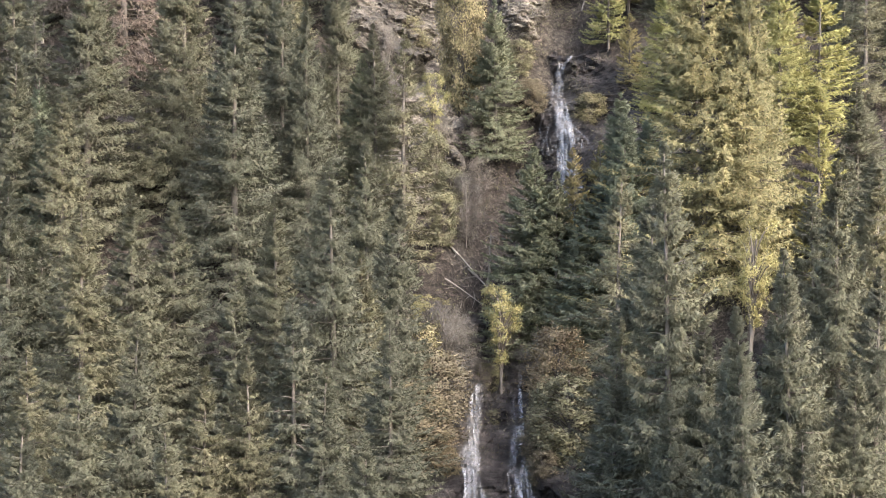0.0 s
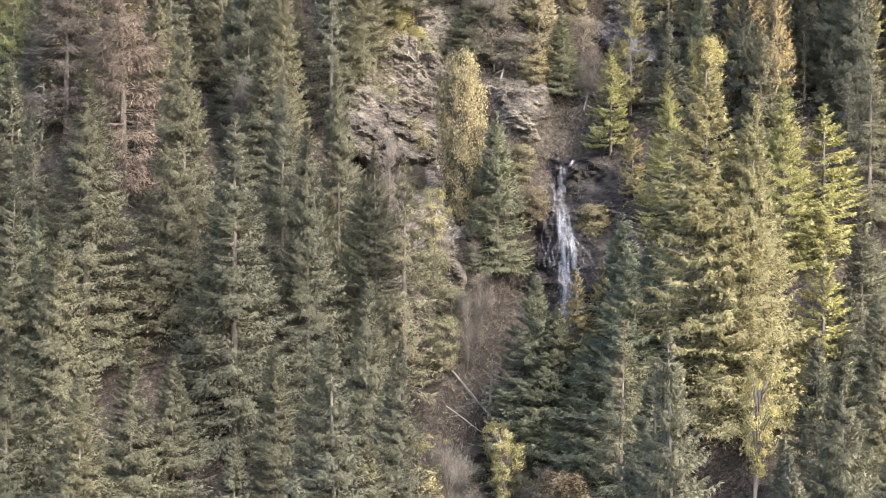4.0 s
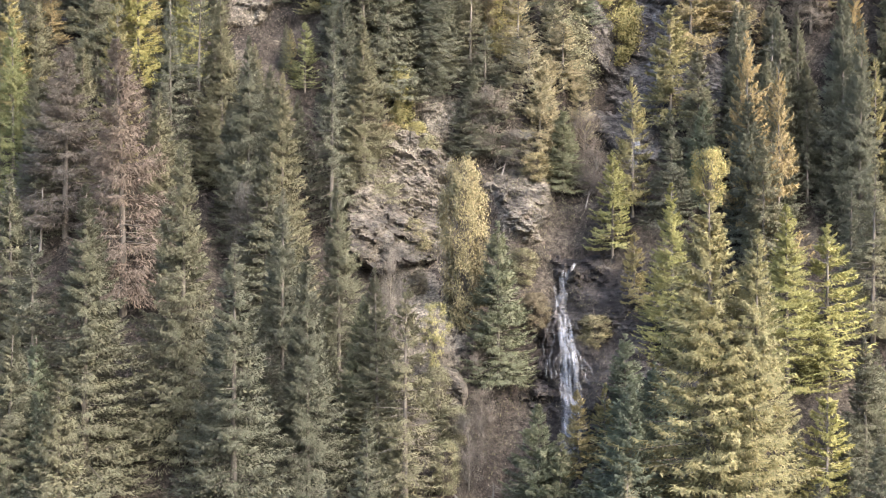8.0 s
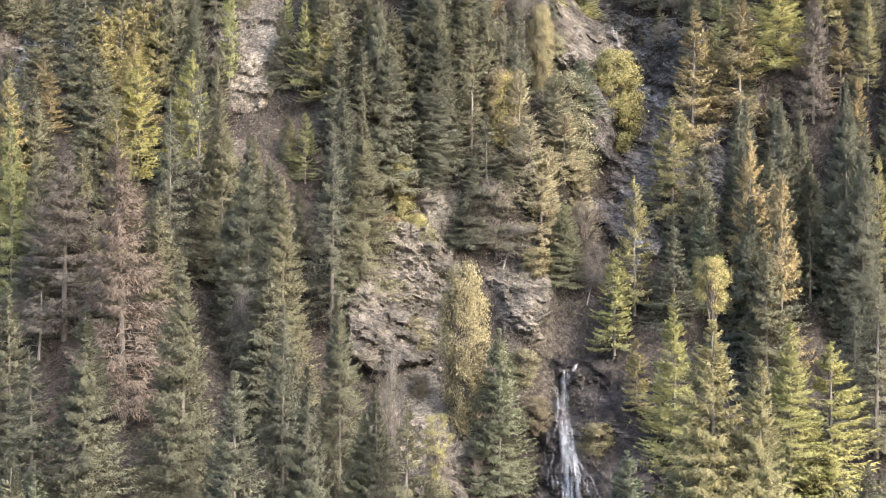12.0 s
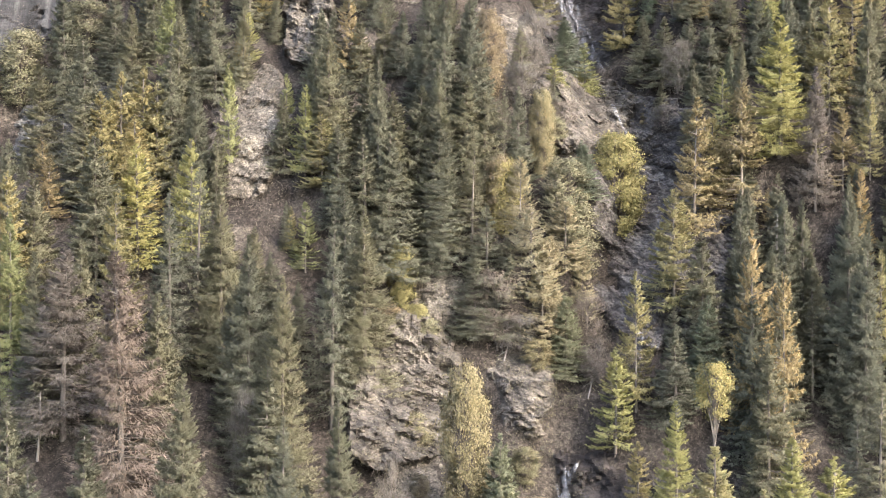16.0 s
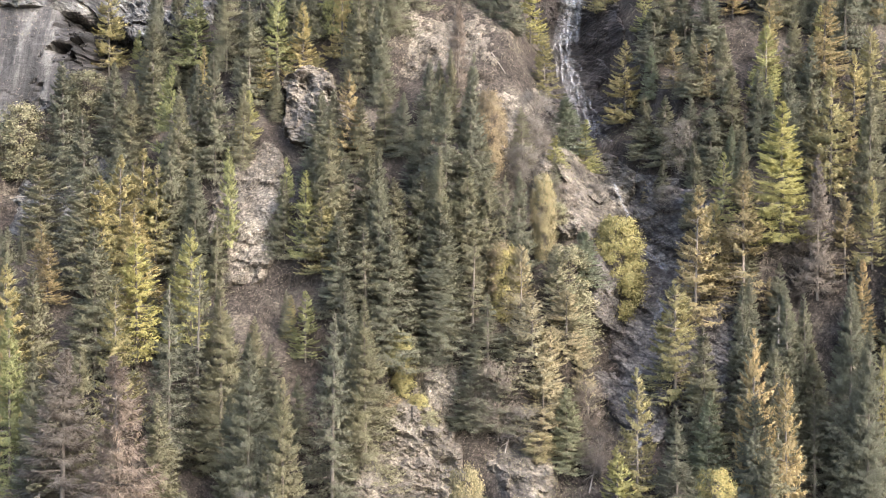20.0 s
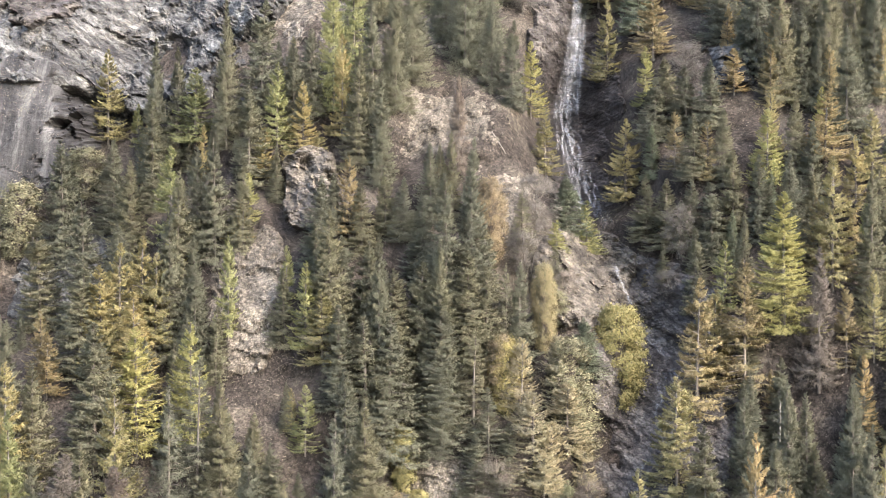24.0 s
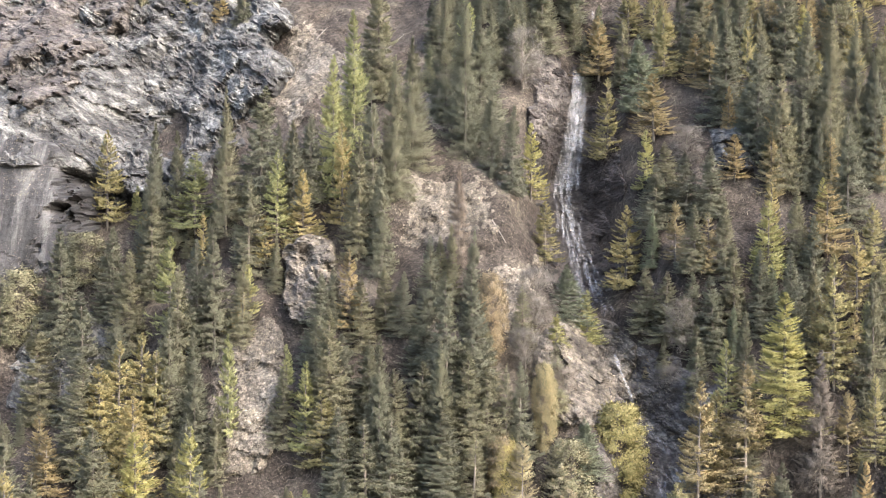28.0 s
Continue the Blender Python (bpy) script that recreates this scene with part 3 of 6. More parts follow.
def broadleaf(seed, tall, wide, clumps, leaves, foot=0.25, size=0.35, low=0.0, flat=0.8, twiggy=False, puff=0.12):
    """Trunk, limbs and a loose crown of leaf clumps."""
    rng = np.random.default_rng(seed)
    hs = np.linspace(0, tall * 0.9, 8)
    lean = rng.normal(0, 0.03 * tall, 2)
    axis = np.stack([lean[0] * (hs / tall) ** 1.5, lean[1] * (hs / tall) ** 1.5, hs], -1)
    wood = [tube(axis, 0.014 * tall * (1 - 0.9 * hs / tall) + 0.015, 6)]
    u = foot + (1 - foot) * rng.random(clumps) ** 0.9
    az = rng.random(clumps) * 2 * np.pi
    prof = np.sqrt(np.clip(1 - ((u - 0.5 * (1 + foot) + low) / (0.55 * (1 - foot))) ** 2, 0.05, 1))
    r = wide * prof * (0.35 + 0.7 * rng.random(clumps) ** 0.6)
    c = np.stack([np.cos(az) * r + lean[0] * u, np.sin(az) * r + lean[1] * u, u * tall], -1)
    for i in range(clumps):
        start = np.array([lean[0] * 0.5 * u[i], lean[1] * 0.5 * u[i], max(0.1, u[i] - 0.22) * tall])
        q = np.linspace(0, 1, 4)[:, None]
        line = start + (c[i] - start) * q + np.array([0, 0, 0.06 * tall]) * np.sin(q * np.pi)
        wood.append(tube(line, 0.004 * tall * (1 - q[:, 0]) + 0.014, 4))
    ball = rng.normal(size=(clumps, leaves, 3))
    ball = ball * wide * puff
    ball[..., 2] *= flat
    at = (c[:, None] + ball).reshape(-1, 3)
    d = unit(rng.normal(size=at.shape) + np.array([0, 0, -0.3]))
    k = size * (0.6 + 0.8 * rng.random(len(at)))
    if twiggy:
        d = unit(np.repeat(unit(c - np.array([0, 0, tall * 0.3])), leaves, 0) + rng.normal(0, 0.8, at.shape))
        return joined(wood), sprays(at, d, k * 1.5, k * 0.1, rng)
    return joined(wood), sprays(at, d, k, k * 0.8, rng)


def dead_trunk(seed, tall, wide):
    rng = np.random.default_rng(seed)
    hs = np.linspace(0, tall, 10)
    line = np.stack([0.05 * hs + 0.1 * np.sin(hs * 0.4), 0 * hs, hs], -1)
    wood = [tube(line, wide * (1 - 0.7 * hs / tall), 7)]
    for k in range(26):
        h, a = tall * (0.2 + 0.78 * rng.random()), rng.random() * 6.28
        q = np.linspace(0, 1, 3)
        l = 0.4 + 1.4 * rng.random()
        wood.append(tube(np.stack([0.05 * h + np.cos(a) * l * q, np.sin(a) * l * q, h - 0.3 * l * q ** 2], -1), 0.035 * (1 - q) + 0.008, 3))
    return joined(wood)


SPRUCE_BIG, SPRUCE_MID, SPRUCE_THIN = (28.0, 4.2), (15.0, 2.3), (20.0, 2.8)
KINDS = {}


def breed(kind, tall, wide, name, label, wood, needles, makers):
    """The forms of one kind of tree; every tree of that kind shares one of them."""
    forms = []
    for make in makers:
        t, c = make
        v, f, n = rounded(c, tall, len(c[0]))
        forms.append((mesh_of("trunk", *t, wood, False), mesh_of("crown", v, f, needles, False, n)))
    KINDS.setdefault(kind, []).append((tall, wide, name, label, forms))


def spruces(seed, count, tall, wide, branches, per, **more):
    return [conifer(seed + k, tall, wide, branches, per, **more) for k in range(count)]


breed("spruce", 28, 5.2, "spruce_tree", "tall grey-green spruce with drooping boughs on the slope", BARK, NEEDLES,
      spruces(100, 5, 28, 5.2, 640, 190, foot=0.02, power=0.95, rise=0.0, droop=0.32, hang=0.55, size=0.23, slim=0.33, gaps=0.2, fan=0.36, curtain=0.55))
breed("spruce", 15, 2.9, "spruce_tree", "slim grey-green spruce standing on the steep slope", BARK, NEEDLES,
      spruces(120, 6, 15, 2.9, 380, 130, foot=0.03, power=0.84, rise=0.02, droop=0.35, hang=0.5, size=0.2, slim=0.34, gaps=0.22, fan=0.36, curtain=0.3))
breed("spruce_t", 22, 3.6, "spruce_tree", "thin spruce with its grey trunk showing", BARK, NEEDLES,
      spruces(140, 3, 22, 3.6, 330, 84, rise=0.0, droop=0.35, hang=0.5, size=0.28, slim=0.22, gaps=0.34, curtain=0.4))
breed("spruce_b", 15, 3.2, "spruce_tree", "young dark green spruce with dense upswept boughs", BARK, NEEDLES_BLUE,
      spruces(150, 3, 15, 3.2, 420, 120, foot=0.02, power=0.88, droop=0.42, hang=0.35, rise=0.16, size=0.22, slim=0.34, gaps=0.12, fan=0.34, curtain=0.3))
breed("spruce_b", 21, 5.0, "spruce_tree", "dark green spruce with dense upswept boughs", BARK, NEEDLES_BLUE,
      spruces(155, 3, 21, 5.0, 560, 190, foot=0.02, power=0.88, droop=0.42, hang=0.35, rise=0.16, size=0.23, slim=0.34, gaps=0.1, fan=0.34, curtain=0.4))
breed("brown", 18, 3.6, "dying_spruce_tree", "half-dead brown spruce with dry needles", BARK, DRY,
      spruces(160, 3, 18, 3.6, 360, 110, rise=0.05, droop=0.3, hang=0.55, size=0.32, slim=0.15, gaps=0.24, fan=0.36, curtain=0.5))
for kind, needles, label in (("larch_y", LARCH_YELLOW, "yellow autumn larch with airy branches"), ("larch_o", LARCH_ORANGE, "orange autumn larch with thinning needles"),
                             ("larch_g", LARCH_GREEN, "yellow-green larch still turning colour")):
    breed(kind, 13, 2.9, "larch_tree", label, BARK, needles,
          spruces(170 + len(kind) + ord(kind[-1]), 5, 13, 2.9, 230, 96, foot=0.1, power=0.78, rise=0.16, droop=0.3, hang=0.4, size=0.22, slim=0.32, gaps=0.34, fan=0.24, curtain=0.2))
breed("larch_p", 26, 5.2, "larch_tree", "large pale yellow-green larch with drooping sprays", BARK, LARCH_PALE,
      spruces(190, 3, 26, 5.2, 560, 190, foot=0.03, power=0.92, rise=0.06, droop=0.3, hang=0.5, size=0.24, slim=0.28, gaps=0.26, curtain=0.5))
breed("larch_g", 26, 4.4, "larch_tree", "large fresh yellow-green larch with drooping sprays", BARK, LARCH_GREEN,
      spruces(195, 3, 26, 4.4, 520, 140, foot=0.03, power=0.85, rise=0.1, droop=0.28, hang=0.5, size=0.23, slim=0.3, gaps=0.26, curtain=0.4))
for kind, leaves, label in (("leaf_y", LEAF_YELLOW, "small bright yellow birch with loose leaves"), ("leaf_g", LEAF_OLIVE, "small olive-yellow broadleaf tree"),
                            ("leaf_o", LEAF_BROWN, "small golden-brown broadleaf tree")):
    breed(kind, 8, 1.6, "broadleaf_tree", label, BARK, leaves, [broadleaf(200 + ord(kind[-1]) + k, 8, 1.6, 130, 90, foot=0.06, size=0.14, flat=1.0, puff=0.14) for k in range(3)])
    breed(kind, 16, 3.2, "broadleaf_tree", label, BARK, leaves, [broadleaf(240 + ord(kind[-1]) + k, 16, 3.2, 240, 110, foot=0.04, size=0.2, flat=1.0, puff=0.12) for k in range(2)])
breed("leaf_c", 16, 2.4, "broadleaf_tree", "bright yellow birch with a small crown on a bare stem", BARK, LEAF_YELLOW, [broadleaf(226 + k, 16, 2.2, 64, 120, foot=0.42, size=0.15, puff=0.13, low=-0.12) for k in range(3)])
breed("leaf_r", 16, 2.4, "broadleaf_tree", "golden birch with a dense lumpy rounded top", BARK, LEAF_GOLD, [broadleaf(228, 16, 2.2, 46, 170, foot=0.7, size=0.15, puff=0.15)])
breed("round", 13, 3.4, "broadleaf_tree", "round golden-yellow broadleaf tree beside the stream", BARK, LEAF_GOLD, [broadleaf(220, 13, 3.2, 240, 110, foot=0.03, size=0.21, flat=0.8, puff=0.12)])
breed("larch_d", 13, 2.9, "larch_tree", "thin larch with dull tan fading needles", BARK, LARCH_DULL,
      spruces(210, 4, 13, 2.9, 250, 90, foot=0.06, power=0.55, rise=0.2, droop=0.22, hang=0.4, size=0.22, slim=0.26, gaps=0.24, curtain=0.25))
breed("bare", 8, 3.0, "bare_tree", "leafless grey-brown tree with fine twigs", BARK, TWIGS, [broadleaf(230 + k, 8, 2.6, 70, 80, foot=0.08, size=0.35, twiggy=True, puff=0.16) for k in range(4)])

PLANTED = random.Random(5)


def plant(kind, x, y, z, tall, wide):
    """A tree of that height and crown width with its foot on the slope."""
    if kind == "snag":
        root = tagged(new("dead_tree"), "bare grey dead trunk with broken stubs", "dead tree")
        root.location = (x, y, z - 0.5)
        part("trunk", mesh_of("trunk", *dead_trunk(int(x * 10) & 255, tall + 0.5, max(0.18, wide / 3)), BARK_PALE, False), root)
        return root
    ref_tall, ref_wide, name, label, forms = min(KINDS[kind], key=lambda f: abs(math.log(f[0] / tall)))
    trunk, crown = PLANTED.choice(forms)
    if kind == "spruce" and tall < 17:
        name, label = ("slender_spruce_tree", label) if tall > 10.5 else ("young_spruce_tree", "small grey-green spruce among taller trees on the slope")
    root = tagged(new(name), label, "tree", "trees on the slope")
    w = min(max((0.58 if kind in ("round", "bare") or kind[:4] == "leaf" else 0.7) * wide / ref_wide, 0.45 * tall / ref_tall), 2.2 * tall / ref_tall)
    root.matrix_basis = Matrix.LocRotScale((x, y, z - 0.4), Euler((0, 0, PLANTED.random() * 6.28)), (w, w, (tall + 0.4) / ref_tall))
    part("trunk", trunk, root)
    part("crown", crown, root)
    return root


# trees: the foot of the slope, nearest the eye
plant("spruce", -33.8, 136.9, -5.9, 20.0, 8.0)
plant("spruce_b", -36.2, 138.8, -5.0, 16.9, 5.4)
plant("spruce", -21.7, 123.7, -18.9, 23.1, 11.1)
plant("spruce", -8.3, 117.9, -21.0, 27.9, 11.2)
plant("spruce", -24.2, 120.8, -20.1, 25.3, 10.6)
plant("spruce", -19.7, 146.0, -6.1, 31.5, 12.0)
plant("spruce_t", -3.9, 151.8, -2.8, 24.7, 8.4)
plant("spruce", -6.7, 156.0, 1.3, 21.7, 7.4)
plant("spruce", -6.8, 137.9, -12.7, 23.3, 7.9)
plant("spruce", -3.9, 125.9, -18.1, 23.2, 8.4)
plant("spruce_b", 16.8, 142.0, -8.4, 20.8, 10.4)
plant("spruce_b", 8.9, 148.9, -9.5, 19.5, 10.1)
plant("spruce_b", 13.4, 142.9, -9.3, 14.4, 6.9)
plant("spruce_b", 10.7, 146.8, -9.6, 17.0, 7.5)
plant("larch_y", 16.1, 158.0, 1.6, 9.5, 3.8)
plant("larch_y", 13.5, 158.0, 1.0, 9.4, 3.9)
plant("spruce", 14.9, 101.8, -26.8, 34.1, 10.9)
plant("spruce", 21.4, 94.9, -28.8, 29.0, 9.3)
plant("spruce", 17.3, 87.9, -31.2, 28.1, 9.5)
plant("spruce", 27.8, 108.9, -23.5, 29.9, 9.6)
plant("spruce", 15.0, 113.7, -21.9, 26.6, 10.1)
plant("spruce_t", 14.3, 128.0, -17.1, 23.8, 8.1)
plant("spruce", 16.4, 97.8, -27.9, 23.7, 8.1)
plant("spruce", 11.5, 105.7, -25.6, 17.9, 7.2)
plant("spruce", 27.7, 99.8, -27.2, 26.2, 8.9)
plant("spruce", 13.9, 91.9, -30.5, 22.2, 8.9)
plant("spruce", -25.8, 96.0, -29.8, 24.1, 9.6)
plant("spruce", -26.7, 114.0, -22.7, 26.4, 10.6)
plant("spruce", -34.1, 120.9, -18.3, 24.4, 9.8)
plant("spruce", -20.4, 100.0, -28.1, 23.7, 9.5)
plant("spruce", -12.4, 100.0, -27.0, 21.1, 8.0)
plant("spruce", -15.2, 96.8, -28.7, 21.6, 8.6)
plant("spruce", -3.7, 107.8, -25.3, 20.6, 8.6)
plant("spruce", -14.4, 133.7, -16.3, 21.2, 7.2)
plant("spruce", -7.8, 95.8, -28.2, 21.2, 8.5)
plant("spruce", -22.0, 91.9, -31.4, 24.3, 9.7)
plant("spruce", -34.5, 150.0, 2.0, 29.2, 11.7)
plant("spruce", -25.9, 154.9, 4.5, 31.3, 10.6)
plant("spruce_t", -40.1, 152.9, 4.7, 22.4, 8.9)
plant("spruce", -13.3, 152.0, -2.2, 27.4, 8.2)
plant("spruce", -16.6, 159.9, 4.6, 26.4, 7.9)
plant("spruce_b", -38.7, 148.0, 0.2, 16.4, 6.5)
plant("spruce_b", -8.4, 157.9, 2.9, 17.2, 5.8)
plant("spruce", -39.1, 139.9, -5.1, 23.6, 9.4)
plant("larch_p", 24.2, 143.0, -4.9, 35.1, 16.5)
plant("larch_p", 27.8, 140.9, -3.2, 29.8, 10.7)
plant("larch_g", 34.3, 140.9, -3.3, 15.4, 6.8)
plant("spruce_b", 18.3, 159.0, 2.9, 13.2, 6.6)
plant("spruce_b", 20.8, 153.9, -0.2, 13.8, 6.9)
plant("spruce", 39.7, 147.9, 2.8, 13.4, 5.4)
plant("spruce", 33.9, 121.8, -19.6, 26.0, 9.4)
plant("spruce", 41.3, 149.9, 5.0, 10.0, 4.0)
plant("spruce", 36.8, 142.8, -2.1, 11.9, 5.2)
plant("spruce", 38.1, 137.0, -6.4, 14.9, 6.5)
plant("spruce", 32.8, 146.7, 1.2, 7.4, 2.9)
plant("spruce_b", 22.7, 155.9, 4.1, 8.8, 4.2)
plant("spruce", 23.3, 149.0, -1.4, 11.1, 4.9)
plant("spruce", 31.2, 130.0, -12.6, 18.0, 6.5)
plant("spruce", 25.7, 117.7, -20.4, 18.8, 6.8)
plant("spruce", 20.4, 109.9, -23.0, 16.7, 6.7)
plant("spruce", -31.9, 121.9, -17.8, 18.6, 7.4)
plant("spruce", -16.4, 119.7, -20.8, 19.0, 6.8)
plant("spruce", -10.8, 111.6, -23.1, 19.8, 7.5)
plant("spruce", -6.4, 120.8, -20.6, 20.6, 7.8)
plant("spruce", -24.6, 88.0, -32.8, 23.7, 9.5)
plant("spruce", -15.9, 90.0, -31.8, 21.9, 8.8)
plant("spruce", -4.8, 92.0, -31.4, 20.6, 9.1)
plant("spruce", 13.4, 111.7, -22.9, 18.1, 6.9)
plant("spruce", 25.2, 95.7, -28.4, 21.5, 7.7)
plant("spruce", 20.0, 85.9, -32.0, 22.0, 8.8)
plant("leaf_g", -0.7, 163.6, 5.1, 7.2, 2.7)
plant("leaf_g", 0.1, 155.1, 0.5, 5.1, 2.6)
plant("bare", 2.4, 158.6, 0.5, 7.0, 3.4)
plant("leaf_c", 25.7, 130.0, -12.5, 14.8, 3.0)
plant("leaf_c", 5.2, 140.6, -14.9, 11.5, 3.1)
plant("leaf_c", -1.0, 139.0, -11.9, 7.7, 3.1)
plant("bare", 0.8, 140.0, -12.4, 6.3, 4.6)
plant("snag", 4.4, 154.5, -4.2, 5.7, 0.6)
plant("bare", 8.1, 142.0, -12.9, 3.6, 3.2)
plant("leaf_o", -2.0, 135.0, -14.7, 2.4, 4.4)
plant("leaf_o", 9.9, 135.0, -15.4, 2.6, 3.5)
plant("bare", 3.8, 165.9, 4.8, 4.9, 3.2)
plant("leaf_g", 0.7, 162.2, 4.1, 4.2, 3.6)
plant("bare", 6.2, 145.8, -11.7, 4.8, 3.2)
plant("bare", 9.1, 141.5, -12.4, 4.7, 2.7)
plant("leaf_g", 10.7, 136.0, -14.5, 5.6, 3.5)
plant("leaf_o", -0.7, 127.2, -18.6, 3.7, 3.3)
plant("leaf_o", 8.0, 125.7, -19.3, 2.8, 2.8)
plant("leaf_o", -1.0, 131.0, -17.3, 8.5, 5.3)
plant("leaf_o", -3.2, 126.0, -18.3, 7.4, 6.0)
plant("leaf_g", -2.2, 134.0, -15.5, 8.9, 3.9)
plant("leaf_o", 9.8, 134.0, -15.8, 8.7, 4.4)
plant("leaf_g", 10.3, 128.0, -18.1, 7.4, 5.1)
plant("leaf_g", 8.4, 131.0, -17.7, 6.2, 2.4)
plant("leaf_o", 8.0, 129.0, -18.2, 4.4, 2.8)
plant("leaf_g", 4.4, 142.7, -13.5, 2.9, 3.1)
plant("leaf_g", 4.3, 137.8, -16.2, 1.8, 2.0)
plant("leaf_o", 0.2, 127.0, -19.1, 2.7, 2.8)
plant("bare", 0.3, 137.0, -13.6, 8.7, 4.1)
plant("bare", 3.3, 141.5, -12.9, 2.6, 2.3)
plant("spruce", 20.8, 82.6, -33.7, 20.1, 7.7)
plant("spruce", -47.7, 139.7, -5.2, 26.7, 9.0)
plant("spruce", -3.1, 45.0, -50.2, 22.5, 8.6)
plant("spruce", -22.9, 67.0, -40.7, 23.3, 9.2)
plant("spruce", 1.4, 48.9, -49.3, 22.2, 8.8)
plant("spruce", -18.6, 69.2, -39.7, 21.9, 7.4)
plant("spruce", -9.6, 81.3, -34.6, 18.4, 7.6)
plant("spruce", -13.3, 83.7, -33.8, 17.6, 6.1)
plant("spruce", 9.2, 49.0, -48.6, 22.7, 9.1)
plant("spruce", -8.8, 63.7, -42.4, 26.3, 8.6)
plant("spruce", -29.8, 80.4, -35.2, 21.3, 7.7)
plant("spruce", 3.3, 81.3, -36.1, 12.1, 4.3)
plant("spruce", -48.5, 153.0, 5.3, 19.4, 7.6)
# trees: round the middle falls and the lower wood
plant("spruce", -45.1, 162.9, 13.3, 19.5, 6.6)
plant("spruce", -11.2, 165.8, 8.4, 24.6, 6.9)
plant("larch_g", 34.3, 157.0, 10.4, 18.8, 7.5)
plant("larch_g", 38.6, 157.9, 10.8, 16.3, 8.5)
plant("larch_g", 19.8, 184.0, 23.7, 12.6, 5.5)
plant("larch_y", 21.1, 173.9, 16.6, 9.9, 4.0)
plant("larch_g", 24.3, 166.8, 13.1, 18.7, 6.4)
plant("spruce_t", 44.9, 164.0, 14.5, 19.5, 7.0)
plant("spruce_t", 43.6, 167.9, 16.6, 14.8, 5.0)
plant("spruce", 44.9, 190.0, 33.4, 10.6, 4.3)
plant("spruce", 41.3, 187.9, 31.9, 10.6, 4.0)
plant("spruce_b", 5.9, 171.8, 10.3, 17.5, 7.0)
plant("leaf_g", -2.5, 196.9, 33.5, 5.2, 3.1)
plant("leaf_g", -7.4, 196.9, 34.6, 4.7, 3.0)
plant("leaf_g", -3.6, 187.8, 23.5, 4.6, 3.7)
plant("leaf_g", 9.2, 183.0, 20.6, 4.1, 2.9)
plant("leaf_o", 10.3, 178.9, 15.4, 4.1, 3.3)
plant("leaf_g", 16.4, 171.8, 13.1, 4.2, 3.3)
plant("spruce", -21.2, 192.9, 35.4, 12.1, 4.9)
plant("larch_g", -51.0, 185.0, 30.0, 22.3, 6.6)
plant("spruce", -47.2, 181.2, 26.4, 21.2, 6.8)
plant("brown", -43.5, 179.3, 26.2, 21.7, 10.8)
plant("brown", -34.9, 170.0, 17.4, 30.3, 12.2)
plant("larch_y", -39.9, 191.0, 33.6, 21.1, 6.8)
plant("spruce_t", -32.9, 187.6, 31.7, 23.3, 6.5)
plant("spruce_t", -30.1, 191.2, 34.3, 23.8, 7.0)
plant("spruce", -27.0, 189.8, 32.5, 23.4, 7.6)
plant("snag", -46.1, 177.9, 23.9, 7.8, 0.5)
plant("spruce", -32.5, 178.3, 24.8, 18.3, 6.2)
plant("spruce", -22.6, 180.7, 23.1, 26.5, 8.5)
plant("spruce", -18.4, 177.3, 18.9, 26.0, 7.8)
plant("spruce_t", -13.5, 187.0, 26.4, 25.3, 7.0)
plant("spruce", -9.8, 190.8, 30.2, 23.0, 8.5)
plant("spruce", -19.7, 172.4, 16.1, 19.0, 7.7)
plant("bare", -22.0, 175.7, 18.9, 12.9, 3.8)
plant("spruce_b", 14.9, 195.5, 32.2, 10.3, 5.3)
plant("larch_d", 12.1, 196.8, 34.9, 10.8, 6.0)
plant("bare", 6.5, 197.7, 35.1, 9.9, 6.5)
plant("larch_y", 22.5, 186.5, 28.7, 16.4, 5.2)
plant("spruce", 31.1, 190.7, 34.5, 15.3, 6.1)
plant("spruce_b", 30.9, 186.8, 30.0, 12.3, 5.5)
plant("larch_o", 35.3, 182.0, 24.7, 25.3, 6.6)
plant("larch_o", 38.0, 177.5, 21.0, 24.2, 6.3)
plant("spruce", 35.7, 174.8, 18.2, 19.2, 6.9)
plant("spruce", 43.4, 191.2, 35.7, 18.2, 4.7)
plant("spruce", 47.2, 185.0, 29.4, 27.2, 7.1)
plant("spruce", 48.2, 181.4, 25.6, 25.5, 6.6)
plant("larch_y", 52.1, 188.8, 32.4, 15.2, 4.5)
plant("leaf_r", 28.9, 170.1, 16.7, 18.5, 3.9)
plant("spruce", 35.0, 180.4, 23.9, 18.5, 6.6)
plant("spruce", 26.7, 183.4, 27.6, 13.4, 5.4)
plant("leaf_g", 2.3, 176.0, 15.6, 18.9, 4.6)
plant("leaf_c", -1.3, 166.2, 6.9, 11.9, 2.8)
plant("bare", -6.0, 172.1, 12.7, 11.9, 2.8)
plant("bare", 18.1, 200.0, 35.5, 6.6, 4.4)
plant("bare", 9.3, 196.5, 34.3, 5.0, 5.0)
plant("leaf_g", 11.3, 194.3, 32.3, 4.3, 4.3)
plant("bare", 18.8, 193.2, 31.0, 5.7, 4.2)
plant("bare", -0.4, 169.3, 9.3, 5.6, 2.3)
plant("leaf_o", -3.0, 180.4, 19.4, 2.6, 4.0)
plant("bare", 3.3, 170.8, 11.0, 3.7, 2.3)
plant("spruce", -38.5, 181.1, 27.8, 11.1, 4.0)
plant("spruce", 53.5, 164.9, 15.5, 22.5, 8.0)
plant("spruce", 58.3, 187.3, 30.4, 12.8, 4.7)
plant("spruce", 36.0, 189.2, 33.9, 14.8, 5.8)
plant("spruce", 61.2, 189.8, 34.2, 14.8, 5.8)
plant("spruce", 44.2, 189.5, 33.2, 14.2, 5.0)
